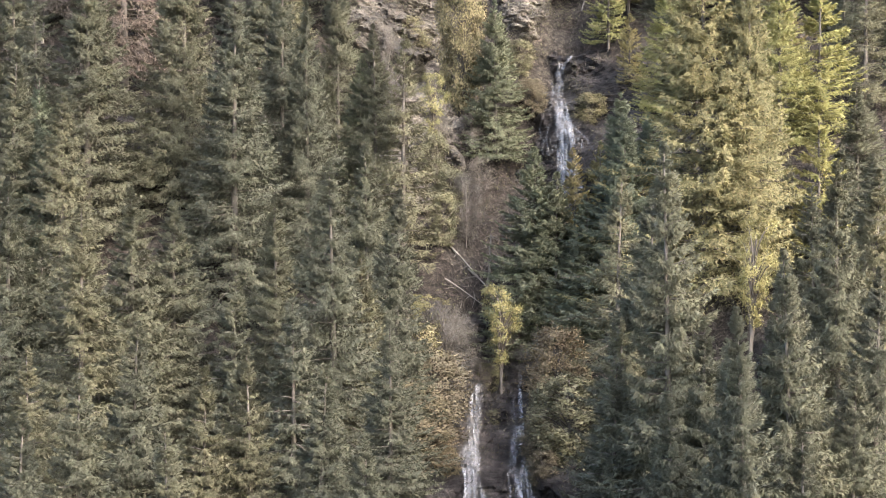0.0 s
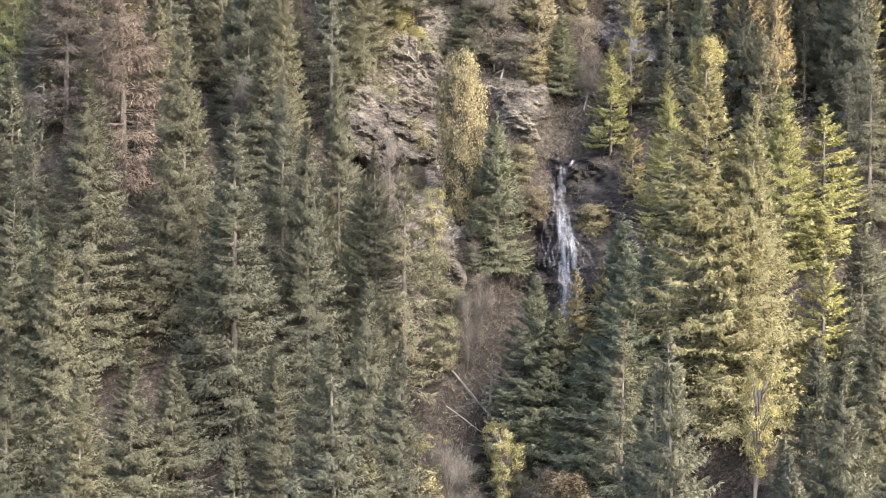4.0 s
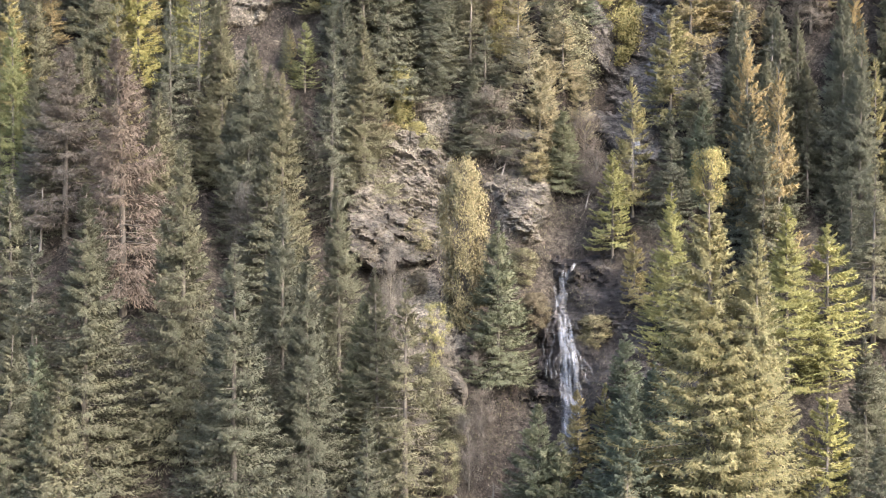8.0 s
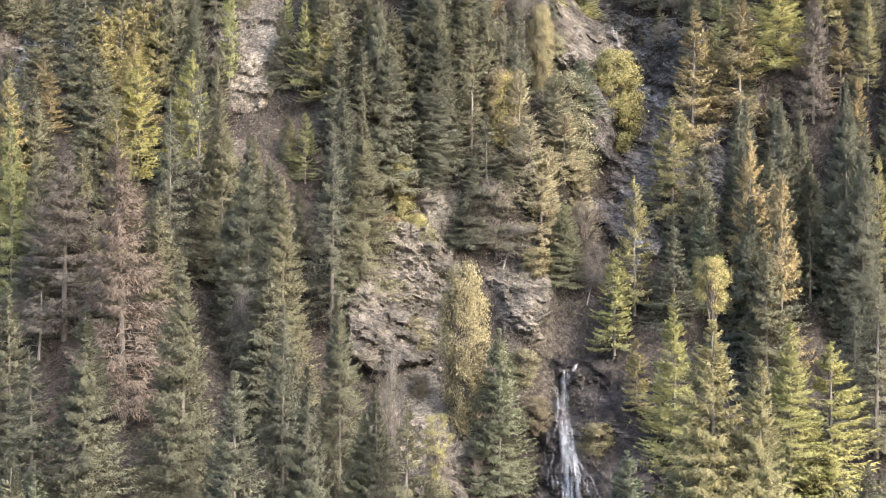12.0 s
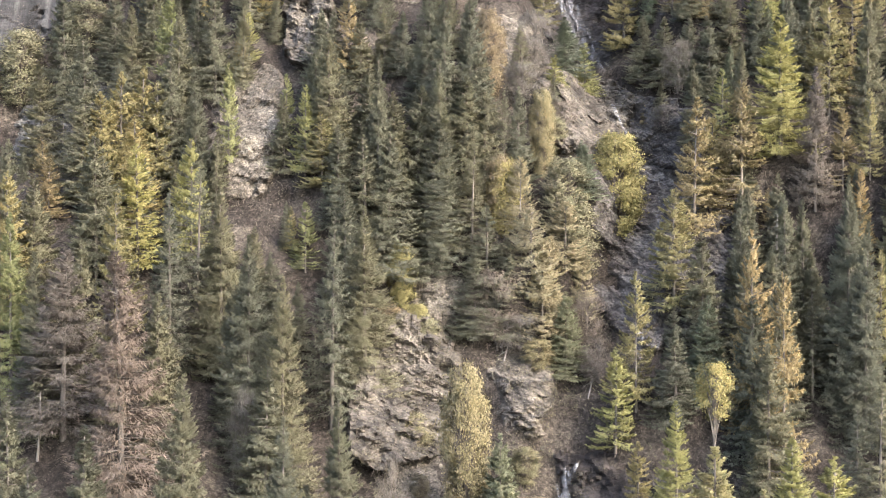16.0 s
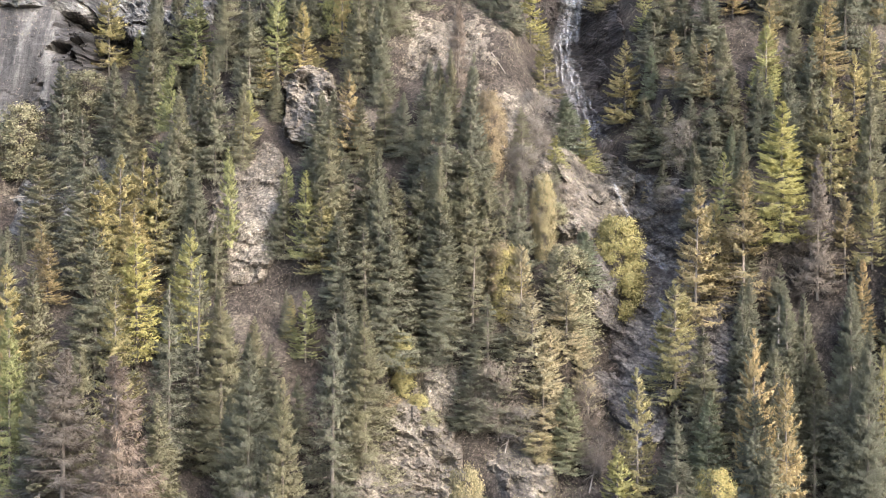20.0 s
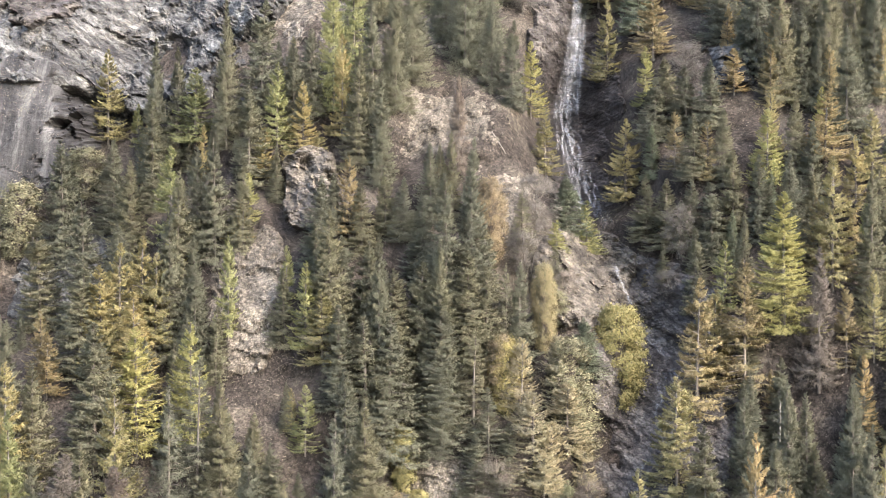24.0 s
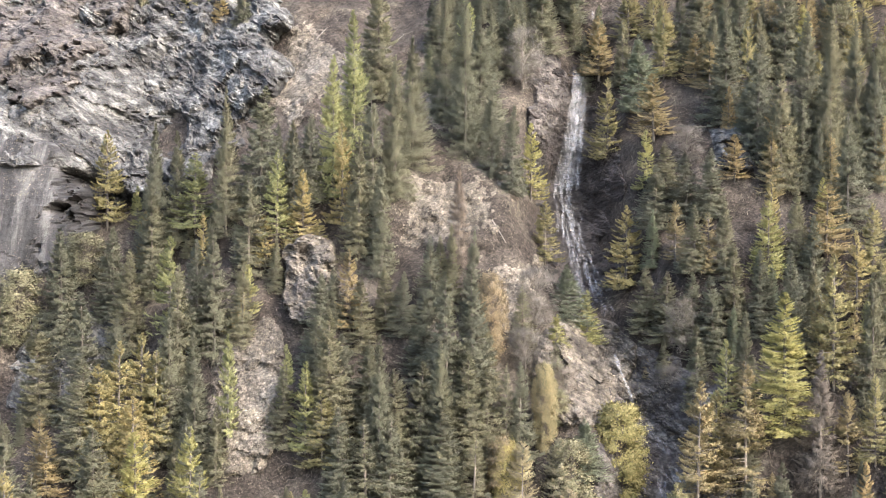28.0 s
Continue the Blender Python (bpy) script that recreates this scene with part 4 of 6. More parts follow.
plant("spruce", 54.9, 188.6, 31.8, 12.3, 4.9)
plant("spruce", -42.7, 184.1, 29.3, 19.3, 6.6)
plant("spruce", 52.3, 181.6, 24.2, 12.1, 4.6)
plant("spruce_b", -54.9, 186.3, 30.5, 5.1, 1.7)
plant("spruce", -20.6, 192.4, 35.1, 8.7, 3.0)
plant("spruce", -50.2, 164.3, 15.3, 21.0, 7.7)
plant("spruce", 38.7, 185.2, 27.8, 15.8, 6.4)
plant("spruce", 55.4, 172.0, 18.3, 23.7, 8.4)
plant("spruce", -24.9, 184.3, 28.4, 13.7, 5.2)
plant("spruce", 39.1, 188.7, 33.2, 15.0, 5.9)
plant("spruce", 38.6, 187.3, 30.7, 11.1, 4.0)
plant("spruce", -17.9, 193.0, 34.8, 9.0, 3.6)
plant("spruce_b", 50.5, 186.7, 30.2, 6.0, 2.4)
plant("spruce_t", 43.2, 185.7, 29.9, 12.0, 4.2)
plant("spruce_t", 47.6, 188.4, 31.9, 12.2, 4.2)
# trees: between the rock outcrop and the stream bend
plant("leaf_y", -5.5, 201.0, 40.2, 7.8, 3.1)
plant("leaf_y", 7.7, 203.9, 49.2, 10.0, 3.4)
plant("spruce", -13.5, 212.0, 61.6, 11.2, 5.1)
plant("spruce", -10.2, 210.9, 59.3, 12.8, 5.9)
plant("spruce", -6.7, 206.8, 55.5, 13.1, 6.0)
plant("spruce", -3.6, 207.0, 53.3, 16.1, 7.4)
plant("spruce", -0.7, 203.0, 44.8, 20.5, 9.4)
plant("spruce", 2.9, 207.9, 55.2, 15.6, 7.2)
plant("spruce", -7.3, 202.0, 44.1, 18.4, 8.5)
plant("spruce", -13.8, 203.0, 50.7, 13.2, 6.1)
plant("larch_g", -18.4, 207.0, 57.3, 12.1, 4.1)
plant("larch_g", -17.8, 200.0, 44.7, 9.1, 4.0)
plant("larch_y", -43.7, 211.9, 54.3, 17.4, 7.7)
plant("larch_y", -41.1, 214.0, 56.4, 16.3, 7.2)
plant("larch_y", -39.1, 213.0, 55.5, 14.9, 6.5)
plant("larch_y", -45.6, 209.9, 52.7, 16.1, 7.7)
plant("larch_y", -40.6, 205.9, 49.8, 15.1, 7.3)
plant("larch_o", -53.3, 208.8, 53.3, 9.4, 4.2)
plant("larch_o", -51.9, 205.9, 51.4, 8.4, 4.4)
plant("larch_y", -41.5, 198.9, 44.0, 9.3, 3.7)
plant("larch_y", -19.8, 202.0, 47.6, 5.6, 2.2)
plant("spruce", -50.7, 221.9, 59.3, 18.8, 7.5)
plant("spruce", -45.9, 205.9, 50.1, 9.7, 4.3)
plant("spruce", -34.3, 215.9, 61.3, 11.5, 3.9)
plant("spruce", -34.1, 207.9, 51.9, 10.8, 3.9)
plant("spruce", -30.4, 208.9, 53.1, 10.4, 3.7)
plant("spruce", -35.0, 200.0, 42.8, 10.6, 4.0)
plant("spruce", -27.3, 195.9, 39.6, 11.9, 4.8)
plant("spruce", -23.9, 196.9, 40.8, 9.9, 4.0)
plant("larch_g", 44.1, 207.2, 59.9, 18.7, 9.4)
plant("larch_o", 32.0, 202.6, 48.0, 19.3, 7.5)
plant("larch_o", 38.4, 204.0, 50.9, 18.8, 8.2)
plant("larch_y", 35.0, 207.0, 52.8, 12.9, 5.9)
plant("brown", 47.6, 202.4, 52.8, 18.5, 5.8)
plant("larch_o", 51.1, 202.4, 55.0, 11.1, 4.8)
plant("round", 23.3, 213.3, 49.3, 13.7, 6.6)
plant("leaf_g", 13.0, 209.5, 57.3, 11.5, 2.9)
plant("spruce", 9.6, 208.0, 54.8, 14.5, 4.6)
plant("spruce_t", 7.8, 208.2, 54.5, 14.7, 4.1)
plant("leaf_o", 7.1, 205.0, 50.3, 9.4, 3.6)
plant("spruce_b", 18.0, 206.4, 54.5, 7.5, 5.3)
plant("spruce", -48.6, 210.2, 53.7, 15.4, 7.3)
plant("spruce", -43.7, 196.8, 43.3, 18.7, 8.8)
plant("larch_g", -38.9, 199.0, 44.3, 16.8, 7.5)
plant("snag", -55.7, 228.0, 61.4, 5.1, 0.8)
plant("spruce", -37.3, 214.1, 56.1, 18.8, 6.3)
plant("larch_g", -29.0, 210.8, 58.1, 14.7, 3.8)
plant("larch_y", -16.1, 205.7, 55.2, 10.5, 5.9)
plant("spruce", -15.3, 207.8, 58.8, 17.5, 6.6)
plant("spruce", -8.7, 203.6, 46.4, 26.8, 7.0)
plant("spruce_t", -10.2, 201.9, 44.8, 17.7, 8.9)
plant("spruce", -0.8, 204.5, 47.7, 24.7, 7.0)
plant("spruce", 5.2, 207.9, 54.1, 14.5, 6.2)
plant("spruce", -57.3, 223.7, 59.7, 14.7, 6.6)
plant("leaf_y", -5.8, 201.9, 41.1, 7.4, 3.1)
plant("leaf_y", -3.1, 198.6, 36.0, 4.7, 2.5)
plant("leaf_o", -7.0, 198.4, 36.3, 4.4, 2.9)
plant("spruce_t", 5.3, 199.8, 41.2, 12.4, 6.5)
plant("larch_d", 10.8, 198.3, 41.2, 11.6, 6.8)
plant("larch_d", 15.3, 201.0, 45.0, 8.7, 6.2)
plant("leaf_g", 17.0, 204.0, 43.9, 9.7, 5.2)
plant("leaf_g", 0.2, 203.3, 45.3, 7.7, 2.6)
plant("larch_y", 28.4, 195.9, 38.9, 16.3, 7.9)
plant("snag", 40.9, 196.4, 41.2, 10.8, 0.5)
plant("spruce", 36.4, 194.2, 39.4, 15.6, 4.3)
plant("spruce", 41.3, 191.4, 36.3, 18.2, 5.1)
plant("larch_d", 13.0, 198.5, 36.9, 12.3, 5.6)
plant("larch_d", 17.6, 202.5, 38.2, 9.6, 4.6)
plant("larch_d", 9.6, 202.0, 48.4, 11.1, 4.6)
plant("larch_d", 14.4, 203.8, 49.6, 10.0, 4.7)
plant("spruce", 3.7, 198.6, 36.9, 10.9, 5.9)
plant("spruce", 8.0, 198.5, 36.9, 12.3, 5.9)
plant("bare", 4.4, 198.4, 36.3, 3.0, 4.4)
plant("leaf_g", 14.7, 211.5, 60.6, 4.6, 3.1)
plant("leaf_g", 16.0, 204.5, 49.6, 9.8, 4.5)
plant("spruce", -58.8, 198.4, 42.7, 18.2, 6.7)
plant("spruce", 50.6, 195.5, 42.3, 12.0, 4.1)
plant("spruce", 51.7, 197.4, 48.2, 9.6, 3.7)
plant("spruce", -45.7, 219.7, 59.2, 15.3, 6.1)
plant("spruce", -41.6, 208.6, 52.0, 7.1, 2.8)
plant("spruce", 41.8, 199.5, 45.6, 11.8, 4.6)
plant("larch_g", -32.1, 199.1, 45.5, 16.3, 5.9)
plant("spruce", 55.9, 194.7, 42.1, 17.0, 6.1)
plant("larch_y", -64.6, 207.5, 51.0, 20.0, 8.0)
plant("spruce", 59.9, 199.6, 55.9, 12.2, 4.4)
plant("spruce", 42.6, 198.0, 43.4, 11.2, 4.3)
plant("spruce", 38.0, 198.5, 43.7, 11.9, 4.2)
plant("spruce", -38.8, 204.7, 48.8, 10.8, 3.6)
plant("spruce", -21.5, 210.1, 58.2, 10.1, 4.1)
plant("spruce", 60.9, 194.8, 43.5, 12.0, 4.7)
plant("spruce", 60.5, 204.2, 60.5, 14.2, 5.4)
plant("larch_g", 61.2, 197.6, 50.4, 11.2, 4.2)
plant("larch_o", 57.5, 198.4, 52.5, 12.0, 4.4)
plant("spruce", -33.4, 210.6, 53.8, 14.5, 5.5)
plant("spruce", -41.0, 218.2, 60.6, 9.9, 4.0)
plant("spruce", -35.0, 203.7, 49.4, 10.1, 3.5)
plant("larch_y", 54.3, 201.2, 56.3, 12.0, 4.0)
plant("larch_y", -53.1, 191.6, 37.0, 20.3, 7.8)
plant("spruce", 58.7, 194.1, 41.1, 17.6, 6.5)
plant("spruce", -12.5, 196.2, 38.1, 18.2, 6.2)
plant("spruce", -60.4, 214.6, 55.2, 6.8, 2.4)
plant("spruce", 39.1, 206.4, 54.9, 9.6, 3.7)
plant("larch_g", 64.8, 199.4, 52.6, 13.0, 4.6)
plant("spruce", 58.7, 192.1, 38.0, 16.8, 6.7)
plant("larch_y", 58.6, 196.6, 45.3, 17.3, 6.7)
plant("spruce_t", 3.4, 202.5, 46.1, 14.9, 5.6)
plant("spruce", -56.1, 201.5, 47.5, 14.5, 5.4)
plant("spruce", -0.2, 209.5, 58.0, 10.7, 3.6)
plant("spruce", -65.8, 217.3, 55.8, 14.6, 5.9)
plant("larch_o", 51.7, 196.5, 45.6, 12.2, 4.1)
plant("spruce", -58.5, 218.0, 57.0, 5.0, 1.8)
plant("spruce", -50.2, 192.4, 37.4, 19.7, 6.8)
plant("spruce", -59.2, 193.9, 38.9, 20.2, 7.3)
plant("spruce", -20.4, 202.0, 47.7, 6.3, 2.4)
plant("spruce", -10.1, 210.4, 58.8, 12.8, 4.4)
plant("larch_g", 66.1, 200.7, 55.2, 14.1, 5.3)
plant("spruce", -62.9, 194.4, 40.3, 20.0, 7.7)
plant("spruce", -44.6, 210.7, 53.1, 6.1, 1.9)
plant("spruce", 38.4, 201.3, 47.7, 8.0, 3.2)
plant("larch_o", 41.7, 202.8, 50.2, 5.4, 2.0)
# trees: round the pale shoulder and the foot of the high fall
plant("spruce", -7.5, 238.0, 91.6, 21.8, 5.7)
plant("spruce", -10.8, 236.0, 89.5, 19.0, 4.9)
plant("spruce", -12.7, 231.9, 83.2, 17.4, 4.9)
plant("spruce", -9.3, 229.9, 80.4, 16.4, 4.6)
plant("larch_y", -15.4, 235.9, 86.6, 16.5, 4.9)
plant("spruce", -15.8, 221.9, 73.3, 8.4, 3.9)
plant("spruce", -11.7, 219.9, 70.3, 9.9, 4.5)
plant("spruce", -8.5, 222.0, 72.9, 8.8, 4.1)
plant("spruce", -5.8, 220.0, 72.3, 8.7, 4.0)
plant("spruce", -3.1, 216.0, 66.2, 11.7, 5.4)
plant("spruce", 0.9, 224.0, 75.7, 12.0, 3.1)
plant("spruce", 3.8, 221.9, 74.2, 12.6, 3.3)
plant("spruce", 5.3, 213.9, 64.5, 9.7, 4.4)
plant("spruce", -17.5, 212.9, 64.6, 10.4, 4.8)
plant("larch_y", -29.1, 224.0, 71.8, 6.6, 3.7)
plant("larch_y", -26.6, 234.0, 81.0, 8.0, 4.8)
plant("larch_o", -46.0, 243.9, 80.2, 9.8, 3.9)
plant("spruce", -37.6, 221.9, 64.4, 17.6, 5.6)
plant("spruce", -24.5, 230.0, 78.0, 7.9, 2.7)
plant("larch_y", -54.2, 254.2, 87.3, 15.8, 6.1)
plant("spruce", -44.9, 245.3, 83.1, 20.6, 5.5)
plant("larch_g", -38.3, 242.0, 86.5, 12.2, 6.8)
plant("spruce", -41.3, 244.3, 84.5, 17.9, 4.5)
plant("spruce", -33.0, 237.8, 86.0, 22.6, 4.9)
plant("spruce", -28.0, 240.1, 91.3, 17.6, 7.5)
plant("larch_g", -25.0, 234.7, 84.5, 14.2, 5.1)
plant("larch_g", -17.1, 241.5, 91.7, 22.1, 5.8)
plant("larch_y", -21.1, 234.6, 82.9, 12.9, 5.0)
plant("larch_y", -18.7, 234.0, 83.3, 5.1, 3.7)
plant("larch_o", -13.4, 221.2, 72.3, 11.8, 4.6)
plant("brown", 1.8, 227.4, 81.2, 15.0, 3.6)
plant("larch_g", 13.7, 251.5, 91.2, 12.9, 5.0)
plant("larch_y", 15.1, 239.4, 81.7, 9.6, 4.8)
plant("larch_o", 48.7, 236.6, 91.3, 10.4, 4.7)
plant("larch_o", 53.5, 223.1, 82.7, 10.6, 7.6)
plant("larch_y", 59.6, 221.0, 80.0, 10.5, 4.4)
plant("spruce", 55.9, 236.4, 91.9, 11.2, 3.9)
plant("spruce", 58.5, 230.3, 87.1, 16.8, 5.8)
plant("larch_y", 27.3, 239.2, 77.3, 13.4, 6.5)
plant("larch_o", 33.4, 230.5, 81.9, 9.3, 3.8)
plant("larch_o", 37.4, 225.3, 80.3, 9.1, 4.0)
plant("larch_g", 45.5, 223.6, 79.2, 11.7, 5.8)
plant("spruce", 35.5, 225.8, 81.1, 9.4, 4.6)
plant("spruce", 39.6, 224.9, 80.0, 10.7, 4.2)
plant("spruce", 31.6, 238.2, 87.3, 9.6, 5.9)
plant("spruce", 36.2, 237.5, 89.0, 9.6, 5.9)
plant("spruce", 39.5, 235.0, 88.9, 10.3, 5.3)
plant("spruce", 29.0, 228.2, 72.5, 9.2, 4.8)
plant("spruce", 31.3, 224.4, 71.2, 9.8, 5.1)
plant("spruce", 34.6, 222.7, 71.2, 9.8, 4.6)
plant("spruce", 37.0, 219.5, 69.1, 11.2, 5.5)
plant("bare", 32.9, 221.9, 69.7, 7.3, 4.9)
plant("spruce", 40.4, 214.0, 64.5, 11.4, 3.4)
plant("spruce", 47.0, 216.0, 69.9, 14.2, 5.3)
plant("spruce", 40.2, 221.1, 72.8, 12.1, 5.0)
plant("spruce", 43.4, 219.1, 72.1, 12.0, 5.0)
plant("larch_y", 51.4, 210.7, 65.3, 18.2, 6.6)
plant("larch_y", 56.6, 218.3, 74.6, 12.1, 4.4)
plant("larch_o", 54.6, 212.4, 67.3, 8.5, 4.3)
plant("spruce", 55.5, 206.6, 62.3, 18.9, 5.1)
plant("spruce", 51.2, 220.8, 73.7, 15.2, 5.5)
plant("larch_g", 37.3, 211.6, 62.0, 10.1, 4.3)
plant("leaf_o", 6.2, 216.7, 68.7, 11.9, 3.8)
plant("larch_g", 20.6, 231.1, 69.7, 8.4, 5.0)
plant("spruce_b", 17.6, 230.4, 73.4, 8.4, 5.9)
plant("bare", 12.8, 223.6, 73.6, 7.4, 5.7)
plant("spruce_t", 10.6, 219.4, 69.9, 9.1, 4.1)
plant("larch_g", 15.4, 220.5, 70.2, 4.8, 5.2)
plant("leaf_g", -64.3, 237.7, 69.3, 11.3, 6.5)
plant("spruce", -56.9, 235.1, 68.4, 18.9, 7.2)
plant("leaf_g", -55.0, 242.4, 78.4, 8.0, 5.3)
plant("snag", -61.4, 234.0, 64.0, 8.7, 0.9)
plant("spruce", -32.6, 223.5, 69.2, 18.0, 5.5)
plant("spruce", 3.4, 211.3, 62.5, 19.3, 6.6)
plant("spruce", -17.3, 216.4, 68.3, 12.7, 5.3)
plant("spruce", -0.0, 210.3, 63.3, 17.8, 6.1)
plant("spruce", -46.4, 233.0, 68.7, 15.3, 5.8)
plant("spruce", -49.9, 237.6, 73.5, 13.9, 5.9)
plant("spruce", -44.4, 239.9, 76.8, 17.5, 6.0)
plant("spruce", -28.9, 232.5, 80.3, 15.3, 5.8)
plant("spruce", -22.8, 237.6, 90.0, 11.9, 4.9)
plant("spruce", -35.3, 225.3, 70.8, 14.8, 5.5)
plant("spruce", -20.5, 240.6, 91.5, 13.2, 5.0)
plant("bare", 16.1, 214.8, 64.1, 3.9, 3.9)
plant("spruce_t", 15.0, 215.3, 64.7, 7.1, 2.7)
plant("bare", 10.8, 216.9, 67.7, 5.6, 4.8)
plant("bare", 21.6, 223.4, 64.9, 3.3, 3.3)
plant("spruce", 30.6, 222.4, 66.2, 6.1, 2.7)
plant("larch_o", 29.0, 225.5, 65.5, 3.3, 2.3)
plant("bare", 31.5, 220.5, 64.1, 3.6, 4.0)
plant("spruce_b", 39.7, 218.5, 69.1, 7.3, 2.6)
plant("larch_g", -28.1, 225.9, 74.0, 8.3, 3.1)
plant("spruce", -71.1, 235.5, 69.1, 12.9, 4.3)
plant("spruce", -2.1, 222.0, 74.8, 11.2, 4.1)
plant("spruce", -28.6, 222.8, 70.5, 11.8, 4.3)
plant("spruce", -74.3, 232.4, 65.2, 16.8, 6.6)
plant("spruce", 64.0, 207.9, 64.3, 10.8, 4.3)
plant("larch_y", -36.1, 236.7, 81.1, 8.4, 2.8)
plant("spruce", 63.8, 225.0, 83.6, 8.4, 3.0)
plant("spruce", 34.0, 215.5, 62.5, 11.4, 4.1)
plant("spruce", 49.7, 224.5, 82.2, 10.4, 4.1)
plant("spruce", 50.4, 216.8, 69.9, 11.2, 4.4)
plant("spruce", 66.6, 217.9, 75.4, 10.2, 3.6)
plant("larch_y", 47.0, 228.6, 84.3, 9.5, 3.7)
plant("spruce", 62.3, 212.2, 70.4, 12.7, 5.0)
plant("spruce", 73.3, 231.3, 87.2, 12.5, 4.1)
plant("spruce", 59.2, 216.3, 72.0, 10.5, 4.0)
plant("spruce_b", 45.6, 221.4, 76.1, 6.1, 2.3)
plant("spruce_b", 30.7, 234.5, 81.7, 8.2, 2.9)
plant("spruce", -71.2, 228.7, 62.3, 12.3, 4.9)
plant("larch_g", 54.5, 228.8, 85.6, 8.9, 3.1)
plant("spruce_b", 58.4, 233.0, 89.5, 5.0, 1.7)
plant("spruce", -0.7, 225.2, 77.8, 8.2, 3.2)
plant("spruce", 74.1, 227.8, 84.6, 9.7, 3.5)
plant("larch_g", -21.3, 211.2, 62.4, 9.0, 2.9)
plant("spruce", 65.1, 221.5, 80.2, 10.4, 4.1)
plant("spruce", 72.0, 224.1, 81.7, 14.2, 5.6)
plant("spruce", 69.0, 224.4, 81.6, 10.7, 4.1)
plant("larch_g", -39.8, 229.3, 69.6, 16.3, 6.2)
plant("spruce", -39.0, 241.3, 83.0, 6.5, 2.4)
plant("spruce", -35.3, 237.3, 84.1, 5.4, 1.9)
plant("larch_y", 54.4, 221.3, 80.1, 5.2, 1.8)
plant("larch_g", -48.7, 251.0, 86.2, 7.8, 3.0)
plant("larch_o", 50.0, 212.6, 67.3, 10.6, 4.3)
plant("larch_g", 56.9, 214.5, 69.5, 8.1, 3.0)
plant("larch_g", -38.1, 226.0, 67.7, 12.7, 4.3)
plant("spruce", -64.6, 242.5, 76.8, 5.2, 2.0)
# trees: the upper wood and the edge of the cliff
plant("spruce", 3.2, 250.0, 98.9, 26.3, 6.3)
plant("spruce_b", -2.5, 265.9, 110.8, 7.6, 3.0)
plant("larch_g", -14.2, 246.0, 96.3, 25.1, 6.5)
plant("spruce", 7.3, 246.0, 95.5, 14.9, 3.9)
plant("spruce", 10.2, 242.7, 92.6, 13.6, 4.1)
plant("larch_y", -48.3, 295.6, 123.4, 9.4, 7.1)
plant("larch_o", -41.2, 290.7, 121.9, 9.0, 5.8)
plant("spruce", -36.0, 283.9, 119.3, 11.5, 5.9)
plant("bare", 13.2, 267.3, 110.7, 10.7, 6.8)
plant("larch_o", 27.6, 281.6, 114.4, 11.3, 6.8)
plant("larch_y", 27.3, 264.9, 98.3, 14.5, 5.5)
plant("larch_y", 33.2, 284.1, 121.7, 9.3, 8.0)
plant("larch_y", 37.5, 269.5, 112.7, 12.8, 5.9)
plant("larch_o", 33.6, 254.6, 101.7, 10.7, 7.6)
plant("larch_o", 42.2, 264.7, 111.5, 8.7, 4.8)
plant("larch_o", 43.8, 261.1, 110.0, 8.6, 5.8)
plant("spruce", 45.3, 254.4, 104.2, 15.5, 7.4)
plant("spruce_b", 32.7, 266.2, 107.7, 12.6, 6.6)
plant("spruce", 48.4, 245.3, 97.8, 19.7, 7.1)
plant("spruce", 50.5, 238.0, 93.1, 19.1, 5.9)
plant("spruce", 57.5, 250.3, 102.3, 19.5, 6.2)
plant("spruce", 58.2, 239.1, 94.0, 22.7, 5.9)
plant("spruce", 62.6, 240.9, 95.0, 24.4, 6.0)
plant("spruce", 64.9, 238.5, 93.3, 20.7, 5.9)
plant("spruce", 50.3, 268.5, 114.7, 15.7, 6.7)
plant("spruce", 57.5, 266.1, 113.4, 18.5, 6.6)
plant("spruce", 43.8, 270.1, 115.8, 15.8, 6.7)
plant("spruce", 66.0, 265.9, 114.5, 19.3, 6.6)
plant("larch_o", 43.9, 240.0, 94.4, 7.1, 5.9)
plant("larch_o", 57.5, 236.2, 92.2, 9.3, 4.3)
plant("larch_o", 65.7, 237.2, 92.8, 11.3, 3.8)
plant("spruce", 53.6, 237.8, 92.9, 13.8, 4.9)
plant("spruce", 33.9, 242.5, 92.6, 8.0, 6.0)
plant("bare", 37.7, 246.9, 97.7, 5.4, 5.4)
plant("spruce", -5.1, 245.0, 96.7, 20.6, 6.1)
plant("spruce", 5.7, 256.0, 102.9, 21.5, 7.5)
plant("spruce", 0.2, 257.9, 105.0, 21.6, 6.5)
plant("spruce", 17.4, 280.1, 119.0, 12.3, 6.9)
plant("spruce", 11.1, 272.8, 116.1, 15.0, 6.8)
plant("spruce", -11.0, 262.9, 109.1, 19.2, 7.6)
plant("spruce", 23.2, 288.4, 125.4, 10.5, 7.1)
plant("leaf_o", -46.9, 290.2, 117.7, 4.8, 5.3)
plant("spruce", 2.3, 304.8, 138.5, 13.9, 5.2)
plant("spruce", 85.8, 307.2, 143.7, 8.4, 3.2)
plant("spruce", -30.0, 308.1, 141.6, 10.1, 3.8)
plant("spruce", 76.8, 303.3, 142.4, 9.3, 3.0)
plant("larch_g", -53.3, 305.9, 133.4, 9.4, 3.5)
plant("spruce", 64.3, 261.8, 112.1, 11.9, 4.2)
plant("larch_o", 66.6, 305.5, 143.9, 9.2, 3.6)
plant("spruce", -53.6, 316.4, 142.6, 11.7, 4.8)
plant("spruce", 54.7, 295.2, 135.8, 9.3, 3.0)
